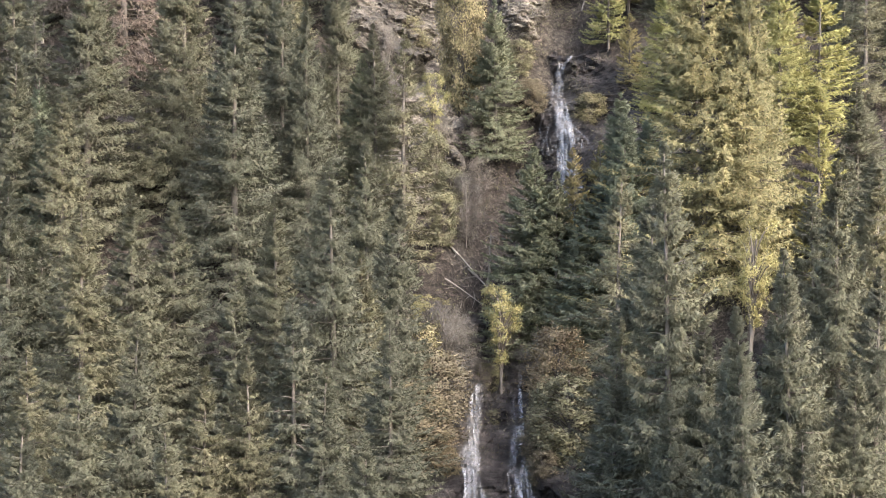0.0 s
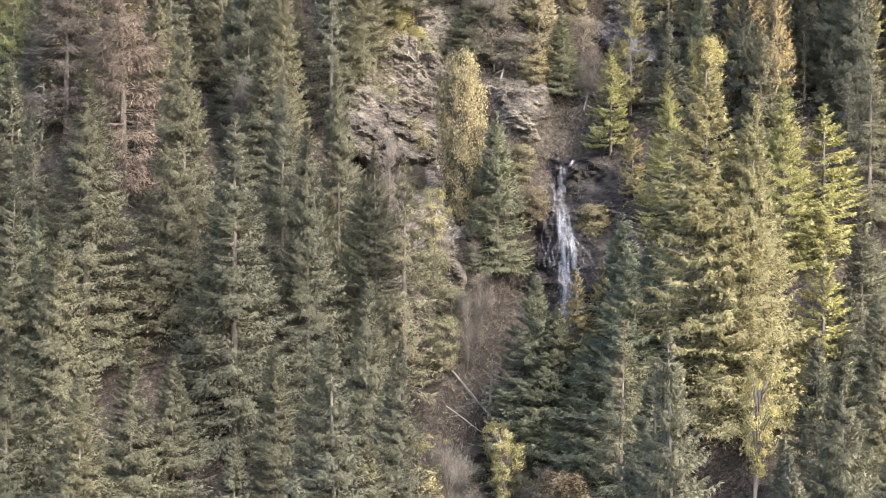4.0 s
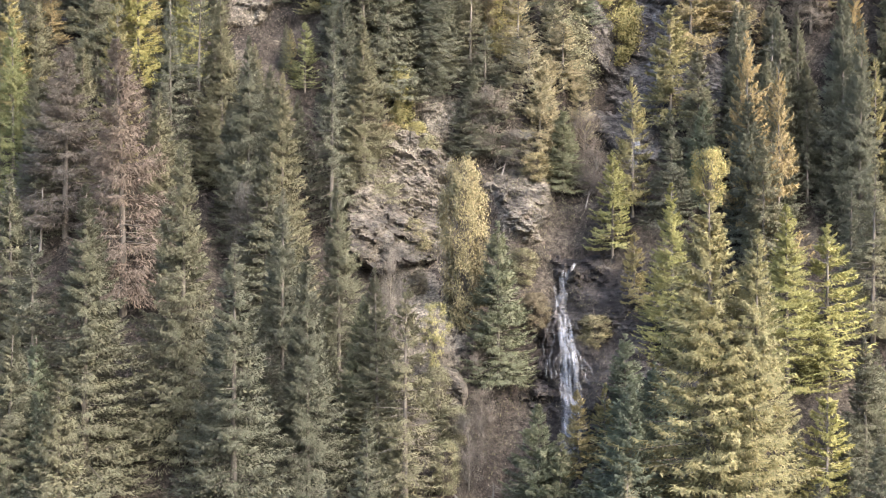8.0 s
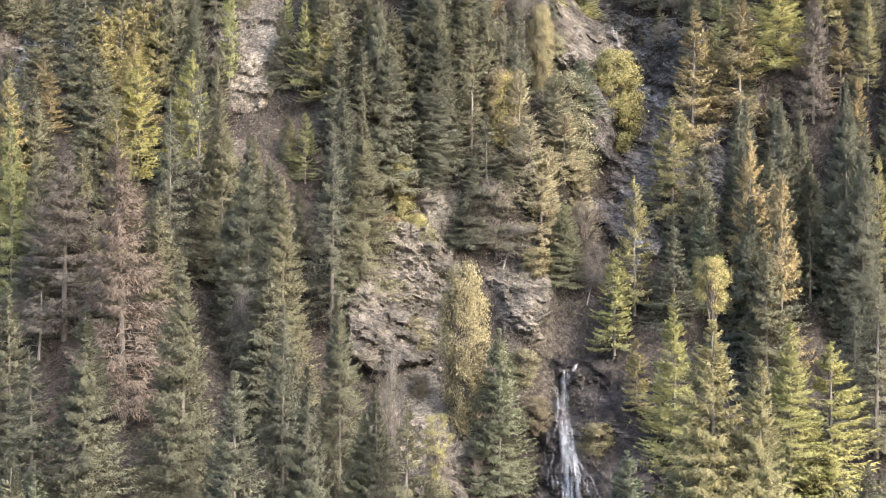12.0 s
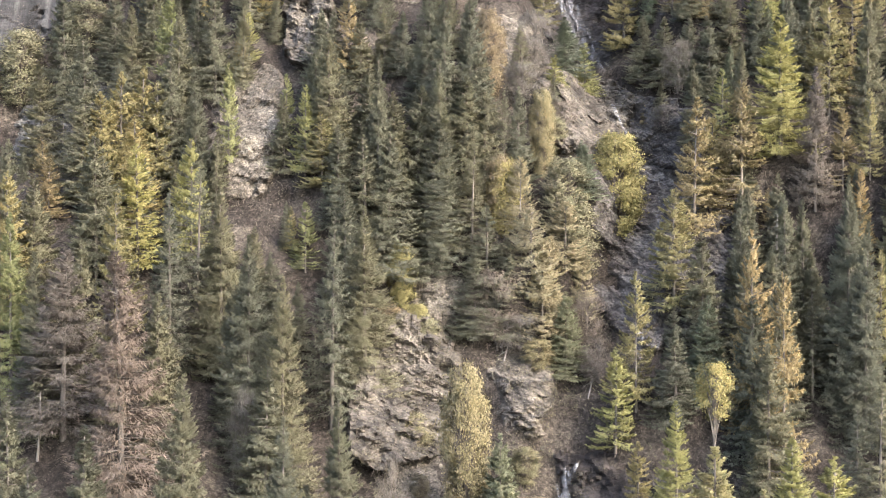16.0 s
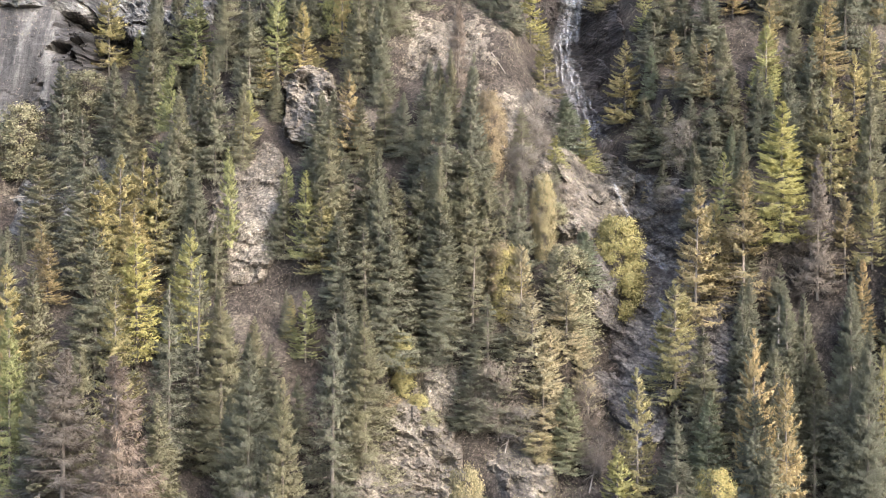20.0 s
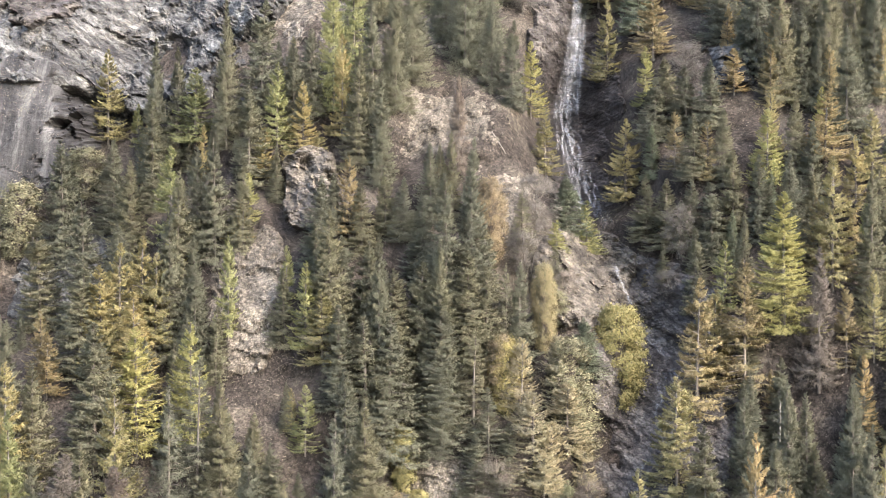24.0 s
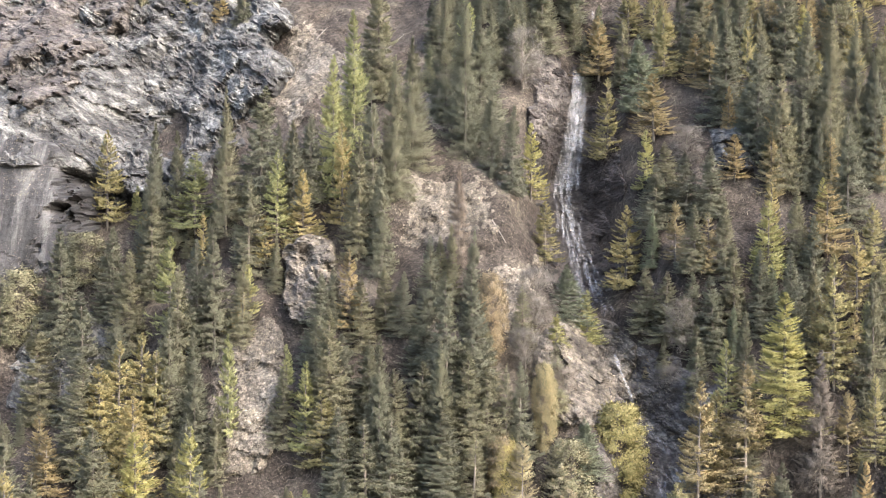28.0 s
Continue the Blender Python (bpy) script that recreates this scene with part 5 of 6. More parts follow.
plant("spruce", -96.1, 310.0, 136.5, 13.8, 5.4)
plant("spruce", -73.2, 300.4, 129.1, 11.9, 4.4)
plant("spruce", 0.8, 293.6, 131.9, 13.6, 5.3)
plant("spruce", 2.1, 285.0, 126.8, 13.7, 5.6)
plant("spruce", -16.6, 316.5, 149.1, 12.2, 4.4)
plant("spruce", 91.2, 284.9, 129.5, 10.8, 4.0)
plant("spruce", 6.6, 292.8, 130.8, 12.6, 4.9)
plant("spruce", -6.5, 314.9, 148.9, 13.5, 4.7)
plant("spruce", 48.9, 276.6, 121.1, 11.0, 4.1)
plant("spruce", -88.1, 312.4, 138.2, 11.9, 4.6)
plant("spruce", -66.2, 323.9, 149.3, 13.1, 5.0)
plant("spruce", 12.0, 289.2, 128.8, 10.0, 3.7)
plant("larch_g", 57.8, 291.5, 134.2, 8.6, 3.2)
plant("spruce", 14.5, 307.4, 142.1, 9.2, 3.7)
plant("larch_g", 57.8, 309.8, 148.3, 10.4, 4.2)
plant("spruce", -55.3, 320.6, 146.9, 13.3, 5.4)
plant("larch_y", 53.5, 274.6, 120.6, 8.8, 3.4)
plant("spruce", -77.4, 296.2, 124.5, 10.5, 3.8)
plant("spruce", 33.9, 302.6, 139.2, 11.7, 4.0)
plant("spruce", 17.7, 283.7, 122.6, 12.2, 4.6)
plant("spruce", 12.0, 317.8, 149.6, 11.8, 3.8)
plant("spruce", -10.3, 315.9, 149.8, 9.7, 4.0)
plant("spruce", -7.5, 305.9, 140.5, 11.9, 4.3)
plant("spruce", 47.2, 247.3, 99.7, 11.1, 4.2)
plant("spruce", -5.0, 309.9, 145.1, 11.4, 3.7)
plant("spruce", -7.5, 308.8, 143.7, 11.6, 3.7)
plant("larch_y", 77.4, 312.8, 149.4, 11.4, 4.1)
plant("spruce", 62.7, 297.7, 139.9, 11.5, 4.6)
plant("larch_o", 62.0, 278.6, 123.3, 9.5, 3.6)
plant("larch_y", 72.6, 285.7, 129.3, 7.7, 2.5)
plant("spruce", 25.3, 283.2, 112.7, 10.2, 3.4)
plant("spruce", 75.0, 307.5, 146.0, 8.7, 3.4)
plant("spruce", 64.3, 290.7, 134.2, 11.7, 4.1)
plant("spruce", -79.9, 314.7, 141.1, 11.8, 4.6)
plant("spruce", 68.0, 279.8, 124.1, 11.3, 3.7)
plant("spruce", 83.3, 286.9, 131.3, 11.3, 4.2)
plant("spruce", 95.2, 309.6, 146.8, 8.6, 3.0)
plant("spruce", -58.3, 306.5, 134.1, 11.5, 4.2)
plant("larch_g", 3.8, 272.0, 114.9, 12.6, 4.9)
plant("spruce", 23.5, 286.4, 120.5, 9.4, 3.5)
plant("spruce_t", -0.8, 273.0, 116.1, 12.4, 4.8)
plant("spruce", -88.1, 296.7, 124.8, 9.7, 3.2)
plant("larch_y", 90.4, 310.9, 147.7, 8.8, 3.5)
plant("larch_y", 86.4, 294.7, 136.3, 8.0, 3.0)
plant("spruce", 59.8, 309.0, 145.8, 9.4, 3.5)
plant("spruce", 31.1, 274.9, 112.8, 11.2, 4.1)
plant("spruce", -48.8, 315.3, 141.1, 13.8, 5.3)
plant("larch_y", -94.8, 315.1, 141.6, 10.3, 3.6)
plant("larch_y", 85.4, 290.1, 133.6, 11.7, 4.3)
plant("spruce", 60.9, 245.7, 98.0, 14.0, 5.3)
plant("spruce", 0.4, 307.8, 140.3, 11.4, 4.3)
plant("spruce", 24.8, 296.6, 132.0, 13.5, 4.6)
plant("spruce", 50.6, 285.8, 128.9, 10.9, 4.1)
plant("spruce", 60.0, 275.5, 120.9, 9.4, 3.5)
plant("spruce", 41.1, 274.7, 117.5, 11.8, 4.0)
plant("larch_g", 20.6, 313.9, 146.5, 10.9, 4.2)
plant("larch_y", 72.5, 272.6, 119.1, 11.2, 3.8)
plant("spruce", -3.5, 301.6, 136.7, 9.3, 3.2)
plant("spruce", -94.7, 307.3, 133.9, 10.7, 3.6)
plant("spruce", -91.8, 301.3, 129.7, 9.3, 3.0)
plant("spruce_t", 14.5, 298.5, 135.5, 13.1, 4.3)
plant("spruce", 45.5, 308.9, 145.5, 8.1, 3.0)
plant("larch_o", 56.8, 272.4, 118.4, 10.1, 3.7)
plant("spruce", 83.6, 300.4, 140.8, 9.2, 3.2)
plant("spruce", 66.6, 293.7, 136.5, 9.4, 3.5)
plant("larch_g", -43.9, 297.1, 127.1, 10.7, 3.8)
plant("spruce", -31.5, 315.6, 145.8, 11.0, 3.8)
plant("spruce", 27.1, 305.0, 138.6, 8.7, 3.5)
plant("larch_g", 91.0, 295.7, 135.8, 9.0, 3.1)
plant("larch_y", 80.2, 269.8, 117.7, 10.6, 3.6)
plant("spruce", -15.2, 302.8, 137.7, 10.9, 4.1)
plant("larch_o", 38.0, 286.7, 125.7, 8.0, 2.8)
plant("spruce", -42.0, 313.6, 141.2, 11.0, 4.1)
plant("larch_g", -74.4, 324.4, 147.7, 13.8, 4.7)
plant("larch_o", 39.4, 283.5, 122.9, 8.9, 3.1)
plant("larch_o", 74.1, 246.3, 99.7, 10.8, 4.1)
plant("spruce", 9.8, 283.4, 125.5, 10.0, 3.6)
plant("larch_g", -71.0, 296.0, 124.4, 11.0, 4.4)
plant("spruce", 47.3, 265.8, 113.4, 11.5, 4.2)
plant("larch_y", 88.5, 280.1, 125.7, 7.8, 3.0)
plant("spruce", 45.2, 291.8, 130.0, 8.9, 3.4)
plant("larch_y", 82.6, 283.3, 128.3, 8.2, 2.8)
plant("spruce", -77.9, 302.9, 129.9, 11.9, 4.2)
plant("spruce", 76.0, 263.6, 112.1, 12.3, 4.8)
plant("spruce", -91.5, 324.6, 147.8, 11.1, 4.2)
plant("spruce", -62.5, 311.0, 139.9, 13.4, 4.4)
plant("larch_y", -46.8, 323.6, 147.7, 9.1, 3.4)
plant("larch_g", 58.5, 286.1, 129.5, 9.4, 3.8)
plant("spruce", 39.5, 316.8, 149.2, 10.8, 4.3)
plant("spruce", 21.7, 290.3, 127.7, 9.3, 3.6)
plant("spruce", 43.8, 294.7, 132.1, 11.6, 4.2)
plant("spruce", -83.1, 312.5, 138.6, 9.4, 3.7)
plant("spruce", 60.3, 250.2, 101.4, 12.3, 4.9)
plant("spruce", 54.1, 245.0, 97.4, 10.7, 3.6)
plant("spruce", -82.4, 296.7, 123.3, 13.0, 4.8)
plant("spruce", 6.7, 282.8, 124.9, 12.8, 4.4)
plant("spruce", 10.0, 301.1, 137.1, 9.1, 3.6)
plant("spruce", 68.4, 267.5, 116.4, 8.9, 2.9)
plant("larch_y", 59.8, 252.2, 105.6, 10.1, 3.6)
plant("larch_y", -92.0, 318.8, 143.8, 12.0, 4.1)
plant("spruce", -95.4, 318.2, 144.4, 10.2, 3.7)
plant("larch_o", 64.1, 275.2, 121.0, 7.9, 3.1)
plant("spruce", -81.8, 302.7, 130.4, 9.1, 3.7)
plant("spruce", -62.4, 324.6, 149.7, 9.8, 3.8)
plant("spruce", -96.3, 312.2, 138.6, 11.4, 4.3)
plant("larch_y", 75.3, 267.0, 114.8, 10.2, 3.4)
plant("spruce", -38.2, 313.5, 142.7, 10.4, 4.0)
plant("spruce", 69.9, 312.3, 148.9, 9.9, 3.7)
plant("spruce", 51.1, 272.9, 118.1, 11.8, 4.6)
plant("larch_o", 48.9, 300.8, 138.3, 7.8, 3.0)
plant("spruce", -65.6, 319.7, 146.2, 13.8, 5.6)
plant("spruce", -69.6, 302.6, 132.6, 13.5, 4.3)
plant("larch_y", 42.8, 311.5, 146.9, 10.9, 3.7)
plant("larch_o", 49.2, 312.9, 148.9, 7.7, 2.5)
plant("spruce_b", 28.0, 285.9, 119.6, 8.8, 3.2)
plant("larch_y", 72.6, 287.9, 131.6, 8.0, 2.9)
plant("spruce", -12.6, 305.2, 140.6, 12.8, 5.2)
plant("larch_o", 25.9, 299.8, 135.6, 10.0, 3.5)
plant("spruce", -38.0, 297.0, 129.7, 10.8, 3.6)
plant("spruce", -82.6, 323.8, 147.4, 9.5, 3.1)
plant("spruce", -21.3, 315.6, 148.2, 12.0, 4.2)
plant("spruce", 18.1, 302.9, 139.4, 13.4, 5.4)
plant("spruce", -56.2, 300.0, 127.6, 9.3, 3.7)
plant("larch_y", 70.9, 301.3, 141.9, 9.4, 3.5)
plant("spruce", 81.6, 304.8, 144.3, 8.6, 3.4)
plant("spruce", 70.0, 254.1, 106.7, 12.7, 4.7)
plant("spruce", -97.2, 304.8, 131.9, 9.1, 3.4)
plant("larch_o", 39.7, 310.6, 145.4, 11.6, 4.1)
plant("spruce", 58.1, 295.7, 137.5, 9.9, 3.5)
plant("spruce", 40.0, 292.1, 129.3, 8.6, 3.4)
plant("larch_y", 37.5, 306.0, 141.8, 10.0, 3.2)
plant("spruce", 14.5, 302.0, 138.9, 13.1, 4.8)
plant("spruce", -40.6, 301.5, 132.9, 9.1, 3.4)
plant("spruce", 42.1, 303.0, 139.6, 9.9, 3.8)
plant("larch_g", 34.0, 307.7, 142.5, 9.3, 3.2)
plant("larch_y", -62.5, 308.6, 134.3, 9.7, 3.8)
plant("spruce", -67.4, 301.8, 130.3, 9.9, 3.7)
plant("spruce", -33.6, 317.9, 147.7, 10.0, 3.5)
plant("larch_g", 30.8, 295.0, 131.9, 8.4, 3.1)
plant("larch_y", -18.4, 303.7, 138.2, 11.0, 3.8)
plant("spruce", 6.6, 304.4, 138.7, 12.4, 4.9)
plant("larch_g", -27.3, 308.9, 142.1, 13.8, 4.9)
plant("spruce", -70.0, 311.8, 140.7, 11.4, 4.1)
plant("spruce", -63.1, 303.9, 130.5, 11.4, 4.4)
plant("spruce", 60.3, 255.2, 108.3, 7.9, 2.8)
plant("spruce", -45.7, 316.9, 141.5, 9.2, 3.2)
plant("larch_y", 37.4, 281.6, 121.0, 11.7, 4.0)
plant("spruce", -75.0, 303.1, 130.8, 13.3, 4.3)
plant("larch_y", 78.3, 282.5, 127.6, 8.1, 3.1)
plant("spruce", 80.0, 257.1, 106.6, 13.8, 5.5)
plant("spruce", 17.3, 288.7, 127.1, 13.3, 4.8)
plant("spruce", -46.5, 306.4, 135.1, 9.7, 3.7)
plant("larch_o", 34.4, 287.7, 125.2, 9.4, 3.2)
plant("larch_g", -85.3, 298.8, 126.2, 13.2, 4.6)
plant("larch_o", 53.5, 299.4, 138.3, 10.9, 4.1)
plant("spruce", -24.9, 312.6, 145.4, 12.9, 4.4)
plant("spruce", 22.8, 301.2, 136.4, 12.1, 4.1)
plant("spruce", 79.9, 301.8, 142.2, 10.8, 4.2)
plant("spruce", -94.3, 323.7, 147.6, 13.5, 4.6)
plant("spruce", 11.8, 307.3, 141.7, 11.6, 4.6)
plant("spruce", -24.2, 309.6, 143.2, 9.5, 3.8)
plant("spruce", -78.9, 311.8, 138.7, 9.9, 3.6)
plant("spruce", 13.3, 277.7, 119.1, 10.2, 3.6)
plant("spruce", -69.6, 301.0, 128.6, 12.8, 4.2)
plant("larch_g", 71.0, 277.4, 123.2, 11.3, 4.3)
plant("larch_g", 38.2, 276.6, 118.8, 8.1, 2.8)
plant("spruce", 50.3, 253.3, 105.0, 10.7, 3.8)
plant("spruce", 0.9, 281.4, 124.2, 9.4, 3.6)
plant("spruce", 13.6, 292.1, 131.2, 12.9, 4.6)
plant("spruce", 13.2, 295.9, 133.4, 11.1, 4.4)
plant("spruce", -59.0, 309.3, 137.2, 13.1, 5.0)
plant("spruce", -12.5, 302.0, 136.3, 9.2, 3.5)
plant("larch_g", 60.3, 265.6, 113.9, 11.4, 4.3)
plant("spruce", -74.8, 310.4, 138.8, 11.5, 4.4)
plant("larch_o", 94.1, 296.4, 137.1, 10.6, 4.0)
plant("spruce", 30.2, 300.0, 135.5, 9.0, 3.4)
plant("larch_y", 49.5, 258.1, 107.3, 14.1, 4.7)
plant("spruce", -76.6, 309.5, 136.6, 10.1, 4.1)
plant("spruce", 44.6, 302.9, 138.7, 10.0, 3.7)
plant("spruce", -41.0, 318.7, 145.6, 13.5, 4.9)
plant("larch_g", 32.7, 318.0, 149.6, 10.8, 4.2)
plant("spruce", 47.7, 298.8, 135.9, 11.7, 4.7)
plant("spruce", -37.0, 303.6, 133.9, 11.4, 4.0)
plant("larch_g", -74.9, 296.4, 125.0, 9.3, 3.6)
plant("larch_o", 83.7, 266.7, 115.6, 10.6, 3.7)
plant("spruce", 64.0, 288.0, 132.1, 11.7, 4.6)
plant("spruce", 58.9, 268.9, 116.5, 13.1, 4.8)
plant("spruce", 52.9, 265.5, 112.1, 11.7, 4.6)
plant("larch_g", 19.0, 298.9, 136.2, 9.8, 4.0)
plant("spruce", -27.3, 317.4, 149.5, 11.3, 4.4)
plant("larch_o", 66.5, 272.7, 119.7, 10.5, 3.5)
plant("larch_y", 87.2, 313.3, 149.0, 7.7, 3.0)
plant("spruce", 37.2, 312.1, 146.0, 11.9, 3.8)
plant("spruce", 39.3, 303.1, 139.8, 9.6, 3.2)
plant("larch_y", -57.3, 325.0, 150.0, 10.4, 4.1)
plant("spruce", 54.3, 269.9, 115.2, 11.8, 4.7)
plant("spruce", 66.0, 244.3, 98.0, 13.3, 5.2)
plant("spruce", 0.4, 316.1, 147.0, 10.8, 4.4)
plant("larch_y", 90.1, 302.3, 140.8, 10.5, 4.2)
plant("larch_o", 63.9, 312.1, 149.4, 8.3, 2.8)
plant("larch_o", 47.7, 285.4, 127.3, 7.7, 2.8)
plant("spruce", 20.8, 317.9, 149.0, 10.8, 3.7)
plant("spruce", -57.4, 298.3, 125.2, 9.1, 3.5)
plant("larch_o", 44.8, 250.2, 101.8, 8.1, 2.9)
plant("spruce", 20.5, 302.0, 138.2, 12.1, 4.0)
plant("spruce", -26.3, 250.6, 98.8, 5.2, 1.9)
plant("larch_g", 86.5, 275.2, 122.1, 10.7, 3.7)
plant("spruce", 71.8, 268.6, 115.6, 8.6, 3.1)
plant("spruce", 68.6, 308.5, 146.7, 11.1, 4.0)
plant("spruce", -77.7, 327.5, 149.2, 12.9, 5.0)
plant("spruce_b", 44.9, 300.4, 136.2, 8.6, 2.9)
plant("spruce", 12.2, 313.0, 146.1, 12.0, 4.0)
plant("larch_o", 32.9, 311.3, 144.7, 10.4, 3.7)
plant("spruce", 0.9, 310.2, 143.1, 13.3, 5.4)
plant("larch_o", 61.5, 267.7, 116.8, 11.4, 4.6)
plant("spruce", -88.4, 322.1, 146.2, 10.5, 3.5)
plant("spruce", 50.8, 282.0, 126.0, 10.6, 3.8)
plant("spruce", 9.2, 288.8, 128.6, 10.3, 3.8)
plant("spruce", -49.7, 299.5, 127.8, 10.5, 4.1)
plant("spruce", 78.0, 267.4, 115.6, 13.2, 5.3)
plant("spruce", -51.7, 317.8, 144.2, 11.5, 4.3)
plant("spruce", -46.5, 303.6, 132.1, 13.2, 5.3)
plant("spruce", -67.7, 321.7, 147.4, 10.4, 4.0)
plant("spruce", 11.9, 269.9, 113.5, 12.3, 4.9)
plant("spruce_b", 47.9, 272.1, 118.4, 7.9, 2.9)
plant("spruce", 92.7, 303.5, 142.1, 9.6, 3.5)
plant("spruce", -23.5, 244.5, 94.6, 9.4, 3.5)
plant("larch_y", 68.6, 265.5, 113.4, 11.7, 4.1)
plant("spruce", 20.9, 297.5, 134.3, 12.2, 4.4)
plant("larch_y", 33.2, 299.0, 136.3, 10.7, 3.8)
plant("spruce", -56.6, 295.6, 122.7, 10.9, 4.4)
plant("spruce", -50.4, 325.4, 150.0, 10.3, 3.7)
plant("spruce", -22.9, 302.4, 139.0, 11.0, 4.4)
plant("larch_o", 29.1, 312.2, 143.3, 7.7, 2.9)
plant("larch_o", 57.9, 282.0, 126.8, 10.7, 4.2)
plant("larch_y", 51.3, 293.3, 133.3, 9.1, 3.1)
plant("spruce_t", 3.3, 300.0, 135.9, 10.4, 3.7)
plant("spruce", -3.0, 318.1, 149.1, 12.1, 4.9)
plant("spruce", 88.2, 303.6, 142.4, 10.9, 4.1)
plant("spruce", 10.6, 278.4, 120.5, 10.6, 3.5)
plant("spruce", 44.9, 263.2, 112.1, 11.8, 3.8)
plant("larch_g", -84.6, 326.1, 149.2, 11.9, 4.1)
plant("larch_o", 51.2, 242.3, 95.8, 13.3, 4.8)
plant("larch_o", 54.4, 275.8, 123.0, 10.8, 4.2)
plant("spruce", 75.2, 284.4, 129.3, 11.0, 4.2)
plant("larch_g", 54.7, 286.3, 129.7, 10.1, 3.6)
plant("spruce", -21.0, 312.6, 145.8, 13.5, 5.0)
plant("spruce", -8.3, 304.5, 137.4, 11.0, 3.6)
plant("spruce", -53.8, 309.6, 137.3, 13.7, 5.4)
plant("larch_y", -23.5, 240.6, 92.2, 7.9, 3.0)
plant("spruce", -33.5, 306.3, 138.5, 11.6, 4.4)
plant("larch_g", -43.6, 322.7, 146.2, 12.8, 4.6)
plant("spruce", 69.4, 288.3, 131.8, 10.2, 4.0)
plant("spruce", 23.5, 292.7, 130.1, 12.2, 4.2)
plant("larch_y", 68.0, 276.8, 121.8, 8.4, 3.1)
plant("larch_g", -87.9, 316.1, 141.1, 10.8, 3.5)
plant("larch_g", 31.4, 247.7, 93.0, 9.8, 3.8)
plant("spruce", 75.3, 250.9, 104.1, 12.6, 4.9)
plant("spruce", -52.1, 321.1, 147.5, 12.8, 4.7)
plant("larch_o", 46.2, 281.4, 124.2, 10.1, 3.5)
plant("spruce", -2.0, 275.0, 118.3, 9.9, 4.0)
plant("spruce", 73.7, 303.5, 143.4, 9.6, 3.1)
plant("spruce", 8.0, 269.3, 113.1, 12.7, 4.2)
plant("spruce", 66.1, 283.1, 126.1, 7.8, 2.8)
plant("larch_g", 56.9, 307.6, 145.3, 8.4, 2.8)
plant("spruce", 24.6, 313.8, 144.3, 11.6, 4.7)
plant("spruce", -38.3, 308.3, 139.8, 9.2, 3.2)
plant("spruce", -78.1, 322.0, 145.8, 11.1, 4.3)
plant("larch_o", 85.1, 264.1, 113.5, 13.4, 4.7)
plant("larch_o", 53.3, 306.5, 144.3, 10.7, 4.3)
plant("spruce", 59.8, 298.4, 139.2, 9.8, 3.6)
plant("larch_y", 64.3, 247.6, 99.8, 13.8, 4.8)
plant("spruce", -19.5, 306.2, 141.2, 12.6, 4.6)
plant("spruce", 2.8, 319.3, 149.5, 10.3, 3.7)
plant("larch_o", 83.2, 296.5, 138.5, 7.9, 2.8)
plant("spruce", -98.6, 314.0, 139.7, 11.3, 4.1)
plant("spruce", 13.9, 282.5, 122.7, 9.4, 3.6)
plant("spruce", 2.9, 275.7, 119.1, 12.2, 4.6)


# ---- fallen wood ----
def fallen_log(x, z, length, thick, turn, lean, stubs, label):
    """A trunk lying on the slope: turn is its slant across the slope, lean how far it stands off it."""
    rng = np.random.default_rng(int(abs(x * 31 + z * 17)) + 7)
    root = tagged(new("fallen_log"), label, "log")
    root.location = (x, float(ground_y(np.array(x), np.array(z))) - 0.15, z)
    s = np.linspace(0, length, 9)
    c, d = math.cos(radians(turn)), math.sin(radians(turn))
    px, pz = s * c, s * d
    py = ground_y(x + px, z + pz) - root.location[1] - thick - lean * s
    py = np.linspace(py[0], min(py[-1], py[0] + 0.9 * (pz[-1] - pz[0])), 9) if length > 3 else py
    line = np.stack([px, py, pz + 0.05 * np.sin(s)], -1)
    part("trunk", mesh_of("trunk", *tube(line, 0.75 * thick * (1 - 0.6 * s / length), 7), BARK_PALE, False), root)
    for k in range(stubs):
        at = line[rng.integers(1, 9)]
        way = unit(rng.normal(size=3) + np.array([0, -0.8, 0.3]))
        q = np.linspace(0, 1, 3)[:, None]
        part("branch", mesh_of("branch", *tube(at + way * q * rng.uniform(0.5, 1.8) + np.array([0, 0, -0.2]) * q * q, 0.3 * thick * (1 - q[:, 0]) + 0.012, 4), BARK_PALE, False), root)
    return root


fallen_log(6.9, 88.3, 3.9, 0.17, -60, 0.02, 3, "pale fallen trunk on the bare slope")
fallen_log(-22.7, 121.1, 3.0, 0.15, 54, 0.02, 2, "thin pale fallen stem")
fallen_log(-50.0, 70.5, 4.5, 0.17, 47, 0.02, 4, "grey fallen trunk among the spruces")
fallen_log(-62.2, 63.5, 10.6, 0.17, 36, 0.02, 8, "grey fallen tree with dead branches on scree")
fallen_log(-58.2, 60.0, 4.3, 0.12, 53, 0.02, 6, "broken grey tree on scree")
fallen_log(-64.7, 66.5, 6.5, 0.13, 7, 0.02, 6, "grey fallen tree with dead branches on scree")
fallen_log(0.8, 0.2, 6.7, 0.17, -48, 0.02, 6, "grey fallen trunk below the falls")
fallen_log(2.5, -2.0, 3.1, 0.11, -44, 0.02, 4, "thin grey fallen stem below the falls")
fallen_log(0.2, -2.9, 4.0, 0.11, -34, 0.02, 4, "grey fallen trunk below the falls")
fallen_log(-19.5, 13.9, 6.8, 0.16, 87, 0.02, 3, "leaning bare grey stem")
fallen_log(6.5, 31.4, 5.1, 0.21, 73, 0.02, 8, "pale upturned root and broken trunk")
fallen_log(5.9, 36.4, 3.2, 0.18, 12, 0.02, 8, "pale upturned root and broken trunk")
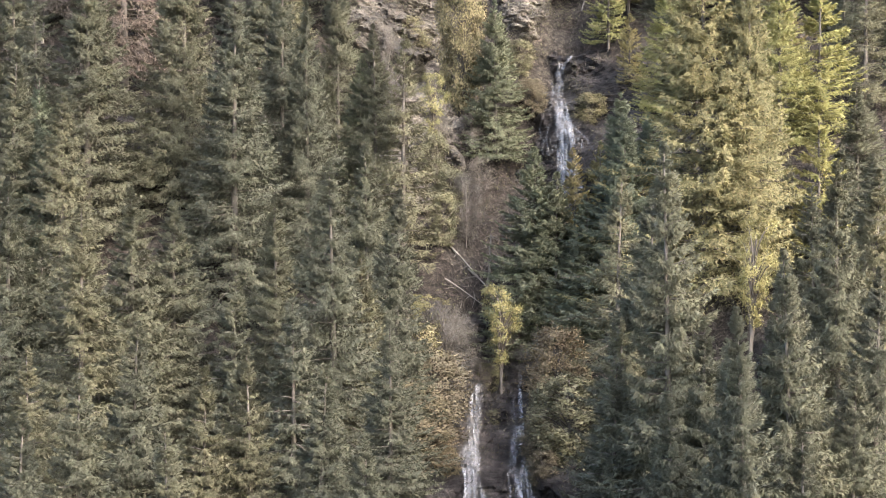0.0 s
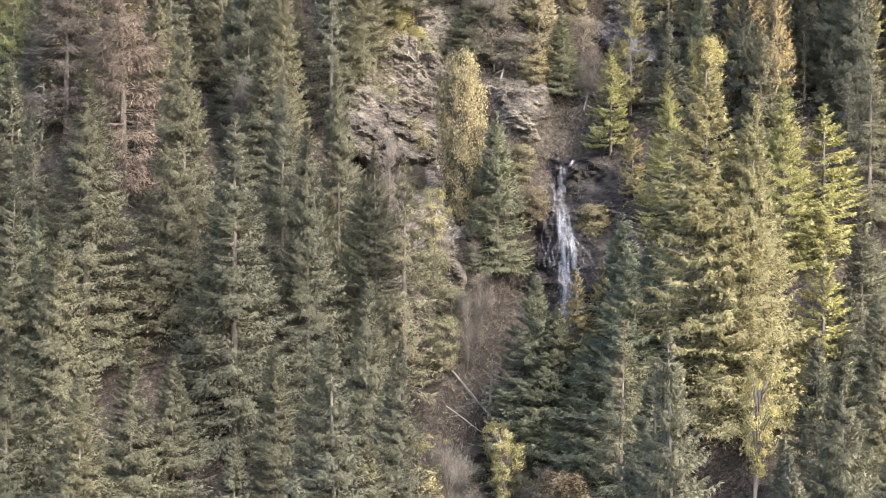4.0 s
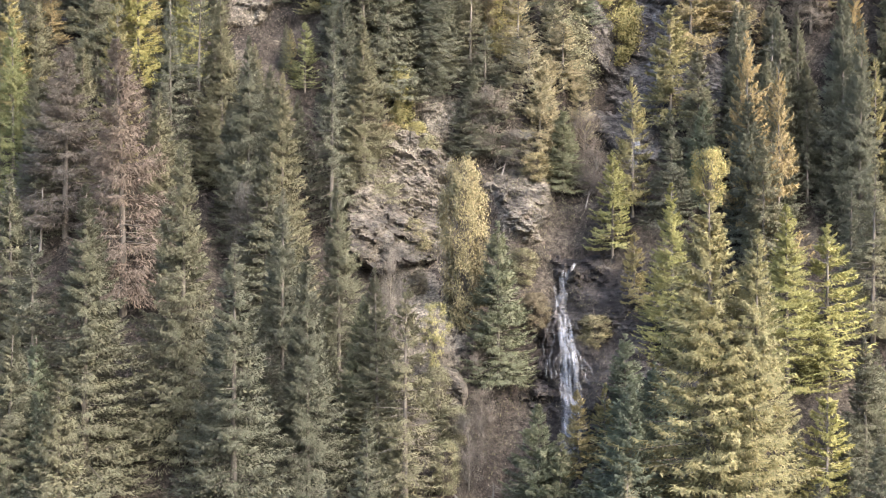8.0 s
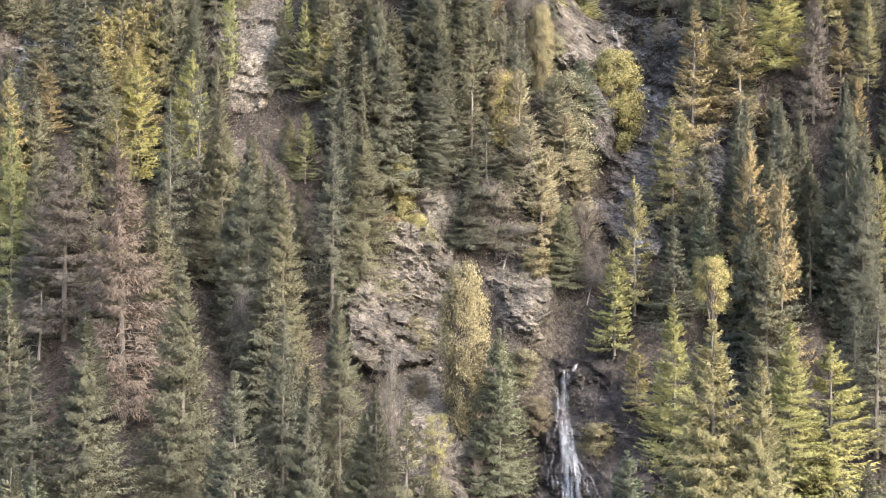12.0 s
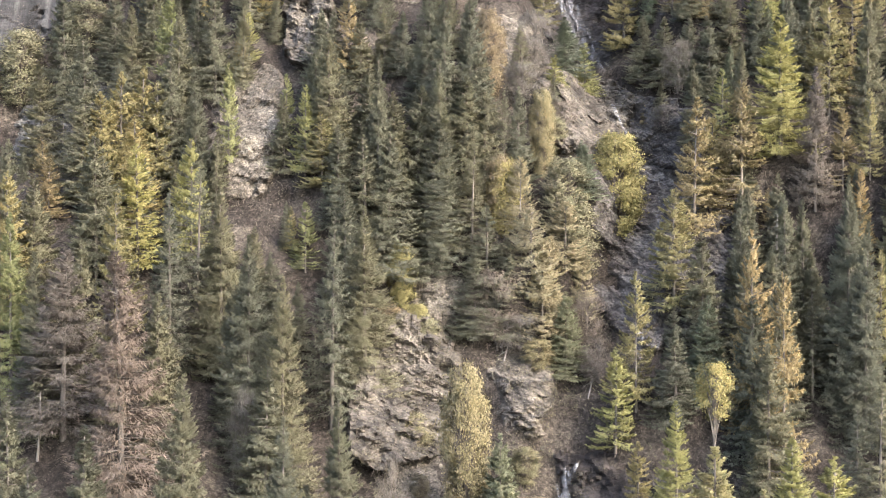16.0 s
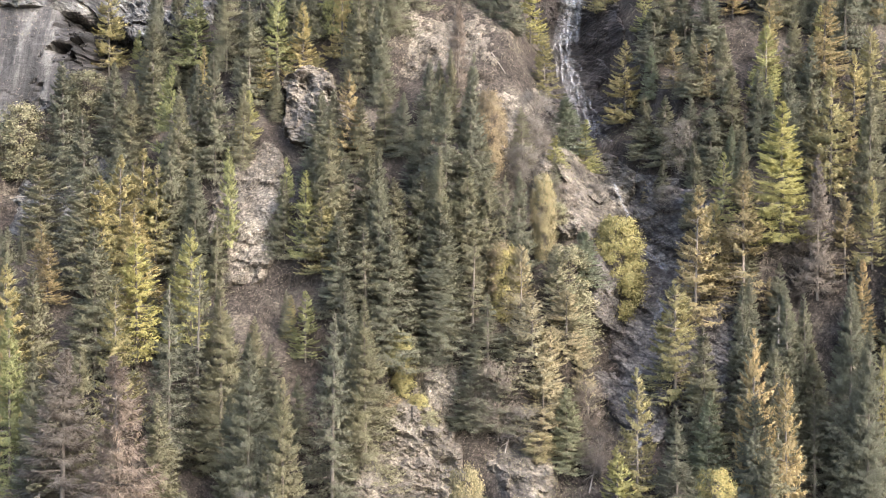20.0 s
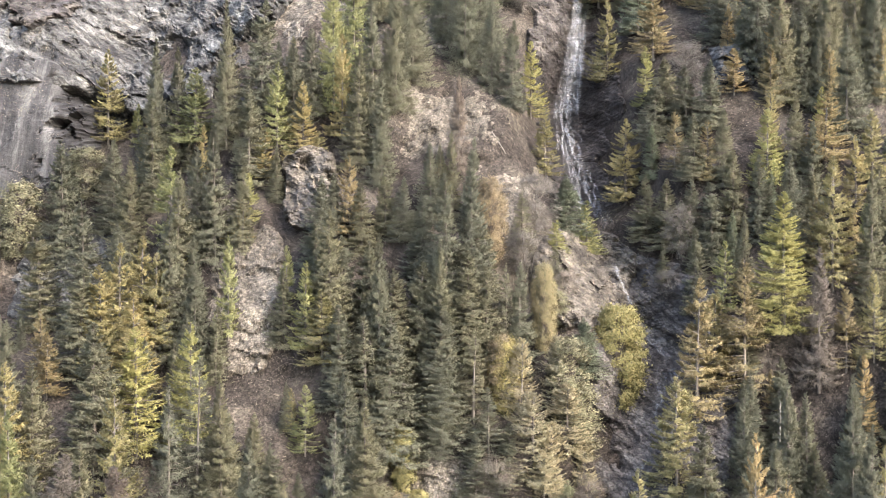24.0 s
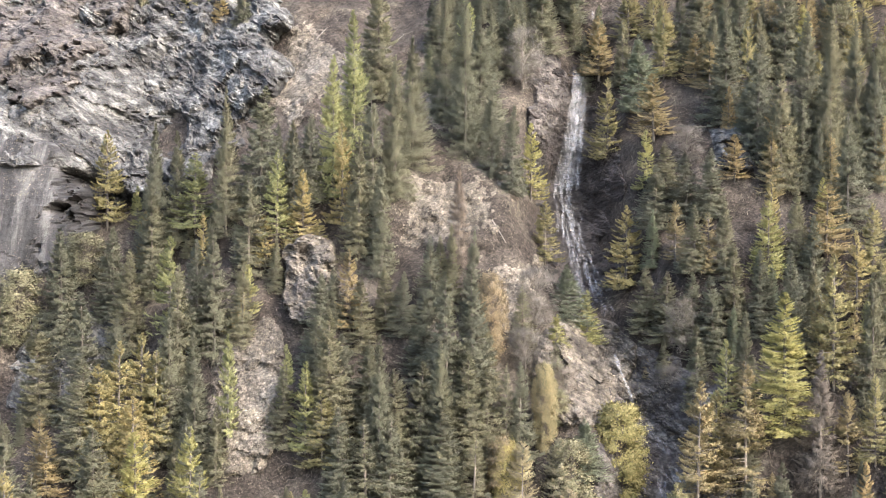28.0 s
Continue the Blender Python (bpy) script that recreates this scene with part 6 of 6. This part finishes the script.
fallen_log(6.9, 35.3, 3.2, 0.18, 63, 0.02, 6, "pale upturned root and broken trunk")
fallen_log(7.3, 73.8, 4.8, 0.16, -37, 0.02, 3, "fallen trunk across the bare slope")
fallen_log(-10.0, 118.7, 4.2, 0.15, 46, 0.02, 3, "pale fallen stem at the slope edge")
fallen_log(31.6, 60.9, 2.6, 0.12, 102, 0.02, 2, "broken stem in the gully")
fallen_log(17.3, 29.5, 5.3, 0.14, 71, 0.02, 3, "bare stem leaning in the gully")
fallen_log(-33.6, 35.4, 3.2, 0.14, 24, 0.02, 3, "fallen trunk by the pale rock")
fallen_log(-33.5, 34.5, 3.7, 0.14, 42, 0.02, 5, "fallen brushwood below the pale rock")
fallen_log(-45.6, 12.8, 3.1, 0.12, 44, 0.02, 4, "grey fallen trunk under the spruces")
fallen_log(-45.1, 12.0, 2.0, 0.12, 32, 0.02, 4, "grey fallen trunk under the spruces")
fallen_log(-29.2, 84.9, 4.8, 0.17, 81, 0.02, 2, "leaning grey stem over the scree")

# ---- litter, tufts and low scrub on the ground ----
def cover(name, label, count, material, x0, x1, z0, z1, low, high, slim, up, seed, patch=0.0, scale=8.0):
    rng = np.random.default_rng(seed)
    x, z = x0 + (x1 - x0) * rng.random(count), z0 + (z1 - z0) * rng.random(count)
    keep = fractal(x / scale, z / scale, seed, 4) > patch
    x, z = x[keep], z[keep]
    at = np.stack([x, surface_y(x, z) + 0.03, z], -1)
    k = rng.uniform(low, high, len(x))
    d = unit(rng.normal(0, 0.6, at.shape) + np.array([0, -0.6, up]))
    return tagged(new(name, mesh_of(name, *sprays(at, d, k, k * slim, rng), material)), label, "undergrowth", kind="stuff")


cover("dry_grass", "dry tan grass tufts on the steep slope", 150000, GRASS, -75, 70, -20, 128, 0.2, 0.6, 0.14, 0.3, 301, 0.08)
cover("dead_twigs", "fallen grey twigs and brush on the slope", 80000, TWIGS, -75, 70, -25, 128, 0.4, 1.4, 0.05, 0.15, 302, 0.02, 5)
cover("low_scrub", "low olive scrub between the rocks", 60000, LEAF_OLIVE, -20, 32, -20, 80, 0.15, 0.35, 0.4, 0.4, 303, 0.10, 4)
cover("leaf_litter", "brown fallen leaves and bracken", 60000, DRY, -75, 70, -24, 110, 0.15, 0.35, 0.5, 0.1, 304, 0.05, 4)
cover("outcrop_tufts", "dry tan and olive tufts growing on the rock outcrop", 26000, LEAF_OLIVE, -13, 16, 18, 44, 0.15, 0.4, 0.22, 0.45, 305, 0.02, 3)
cover("dry_grass", "pale dry grass on the bare slopes by the falls", 30000, GRASS, -14, 24, 44, 126, 0.2, 0.5, 0.16, 0.3, 306, 0.05, 5)
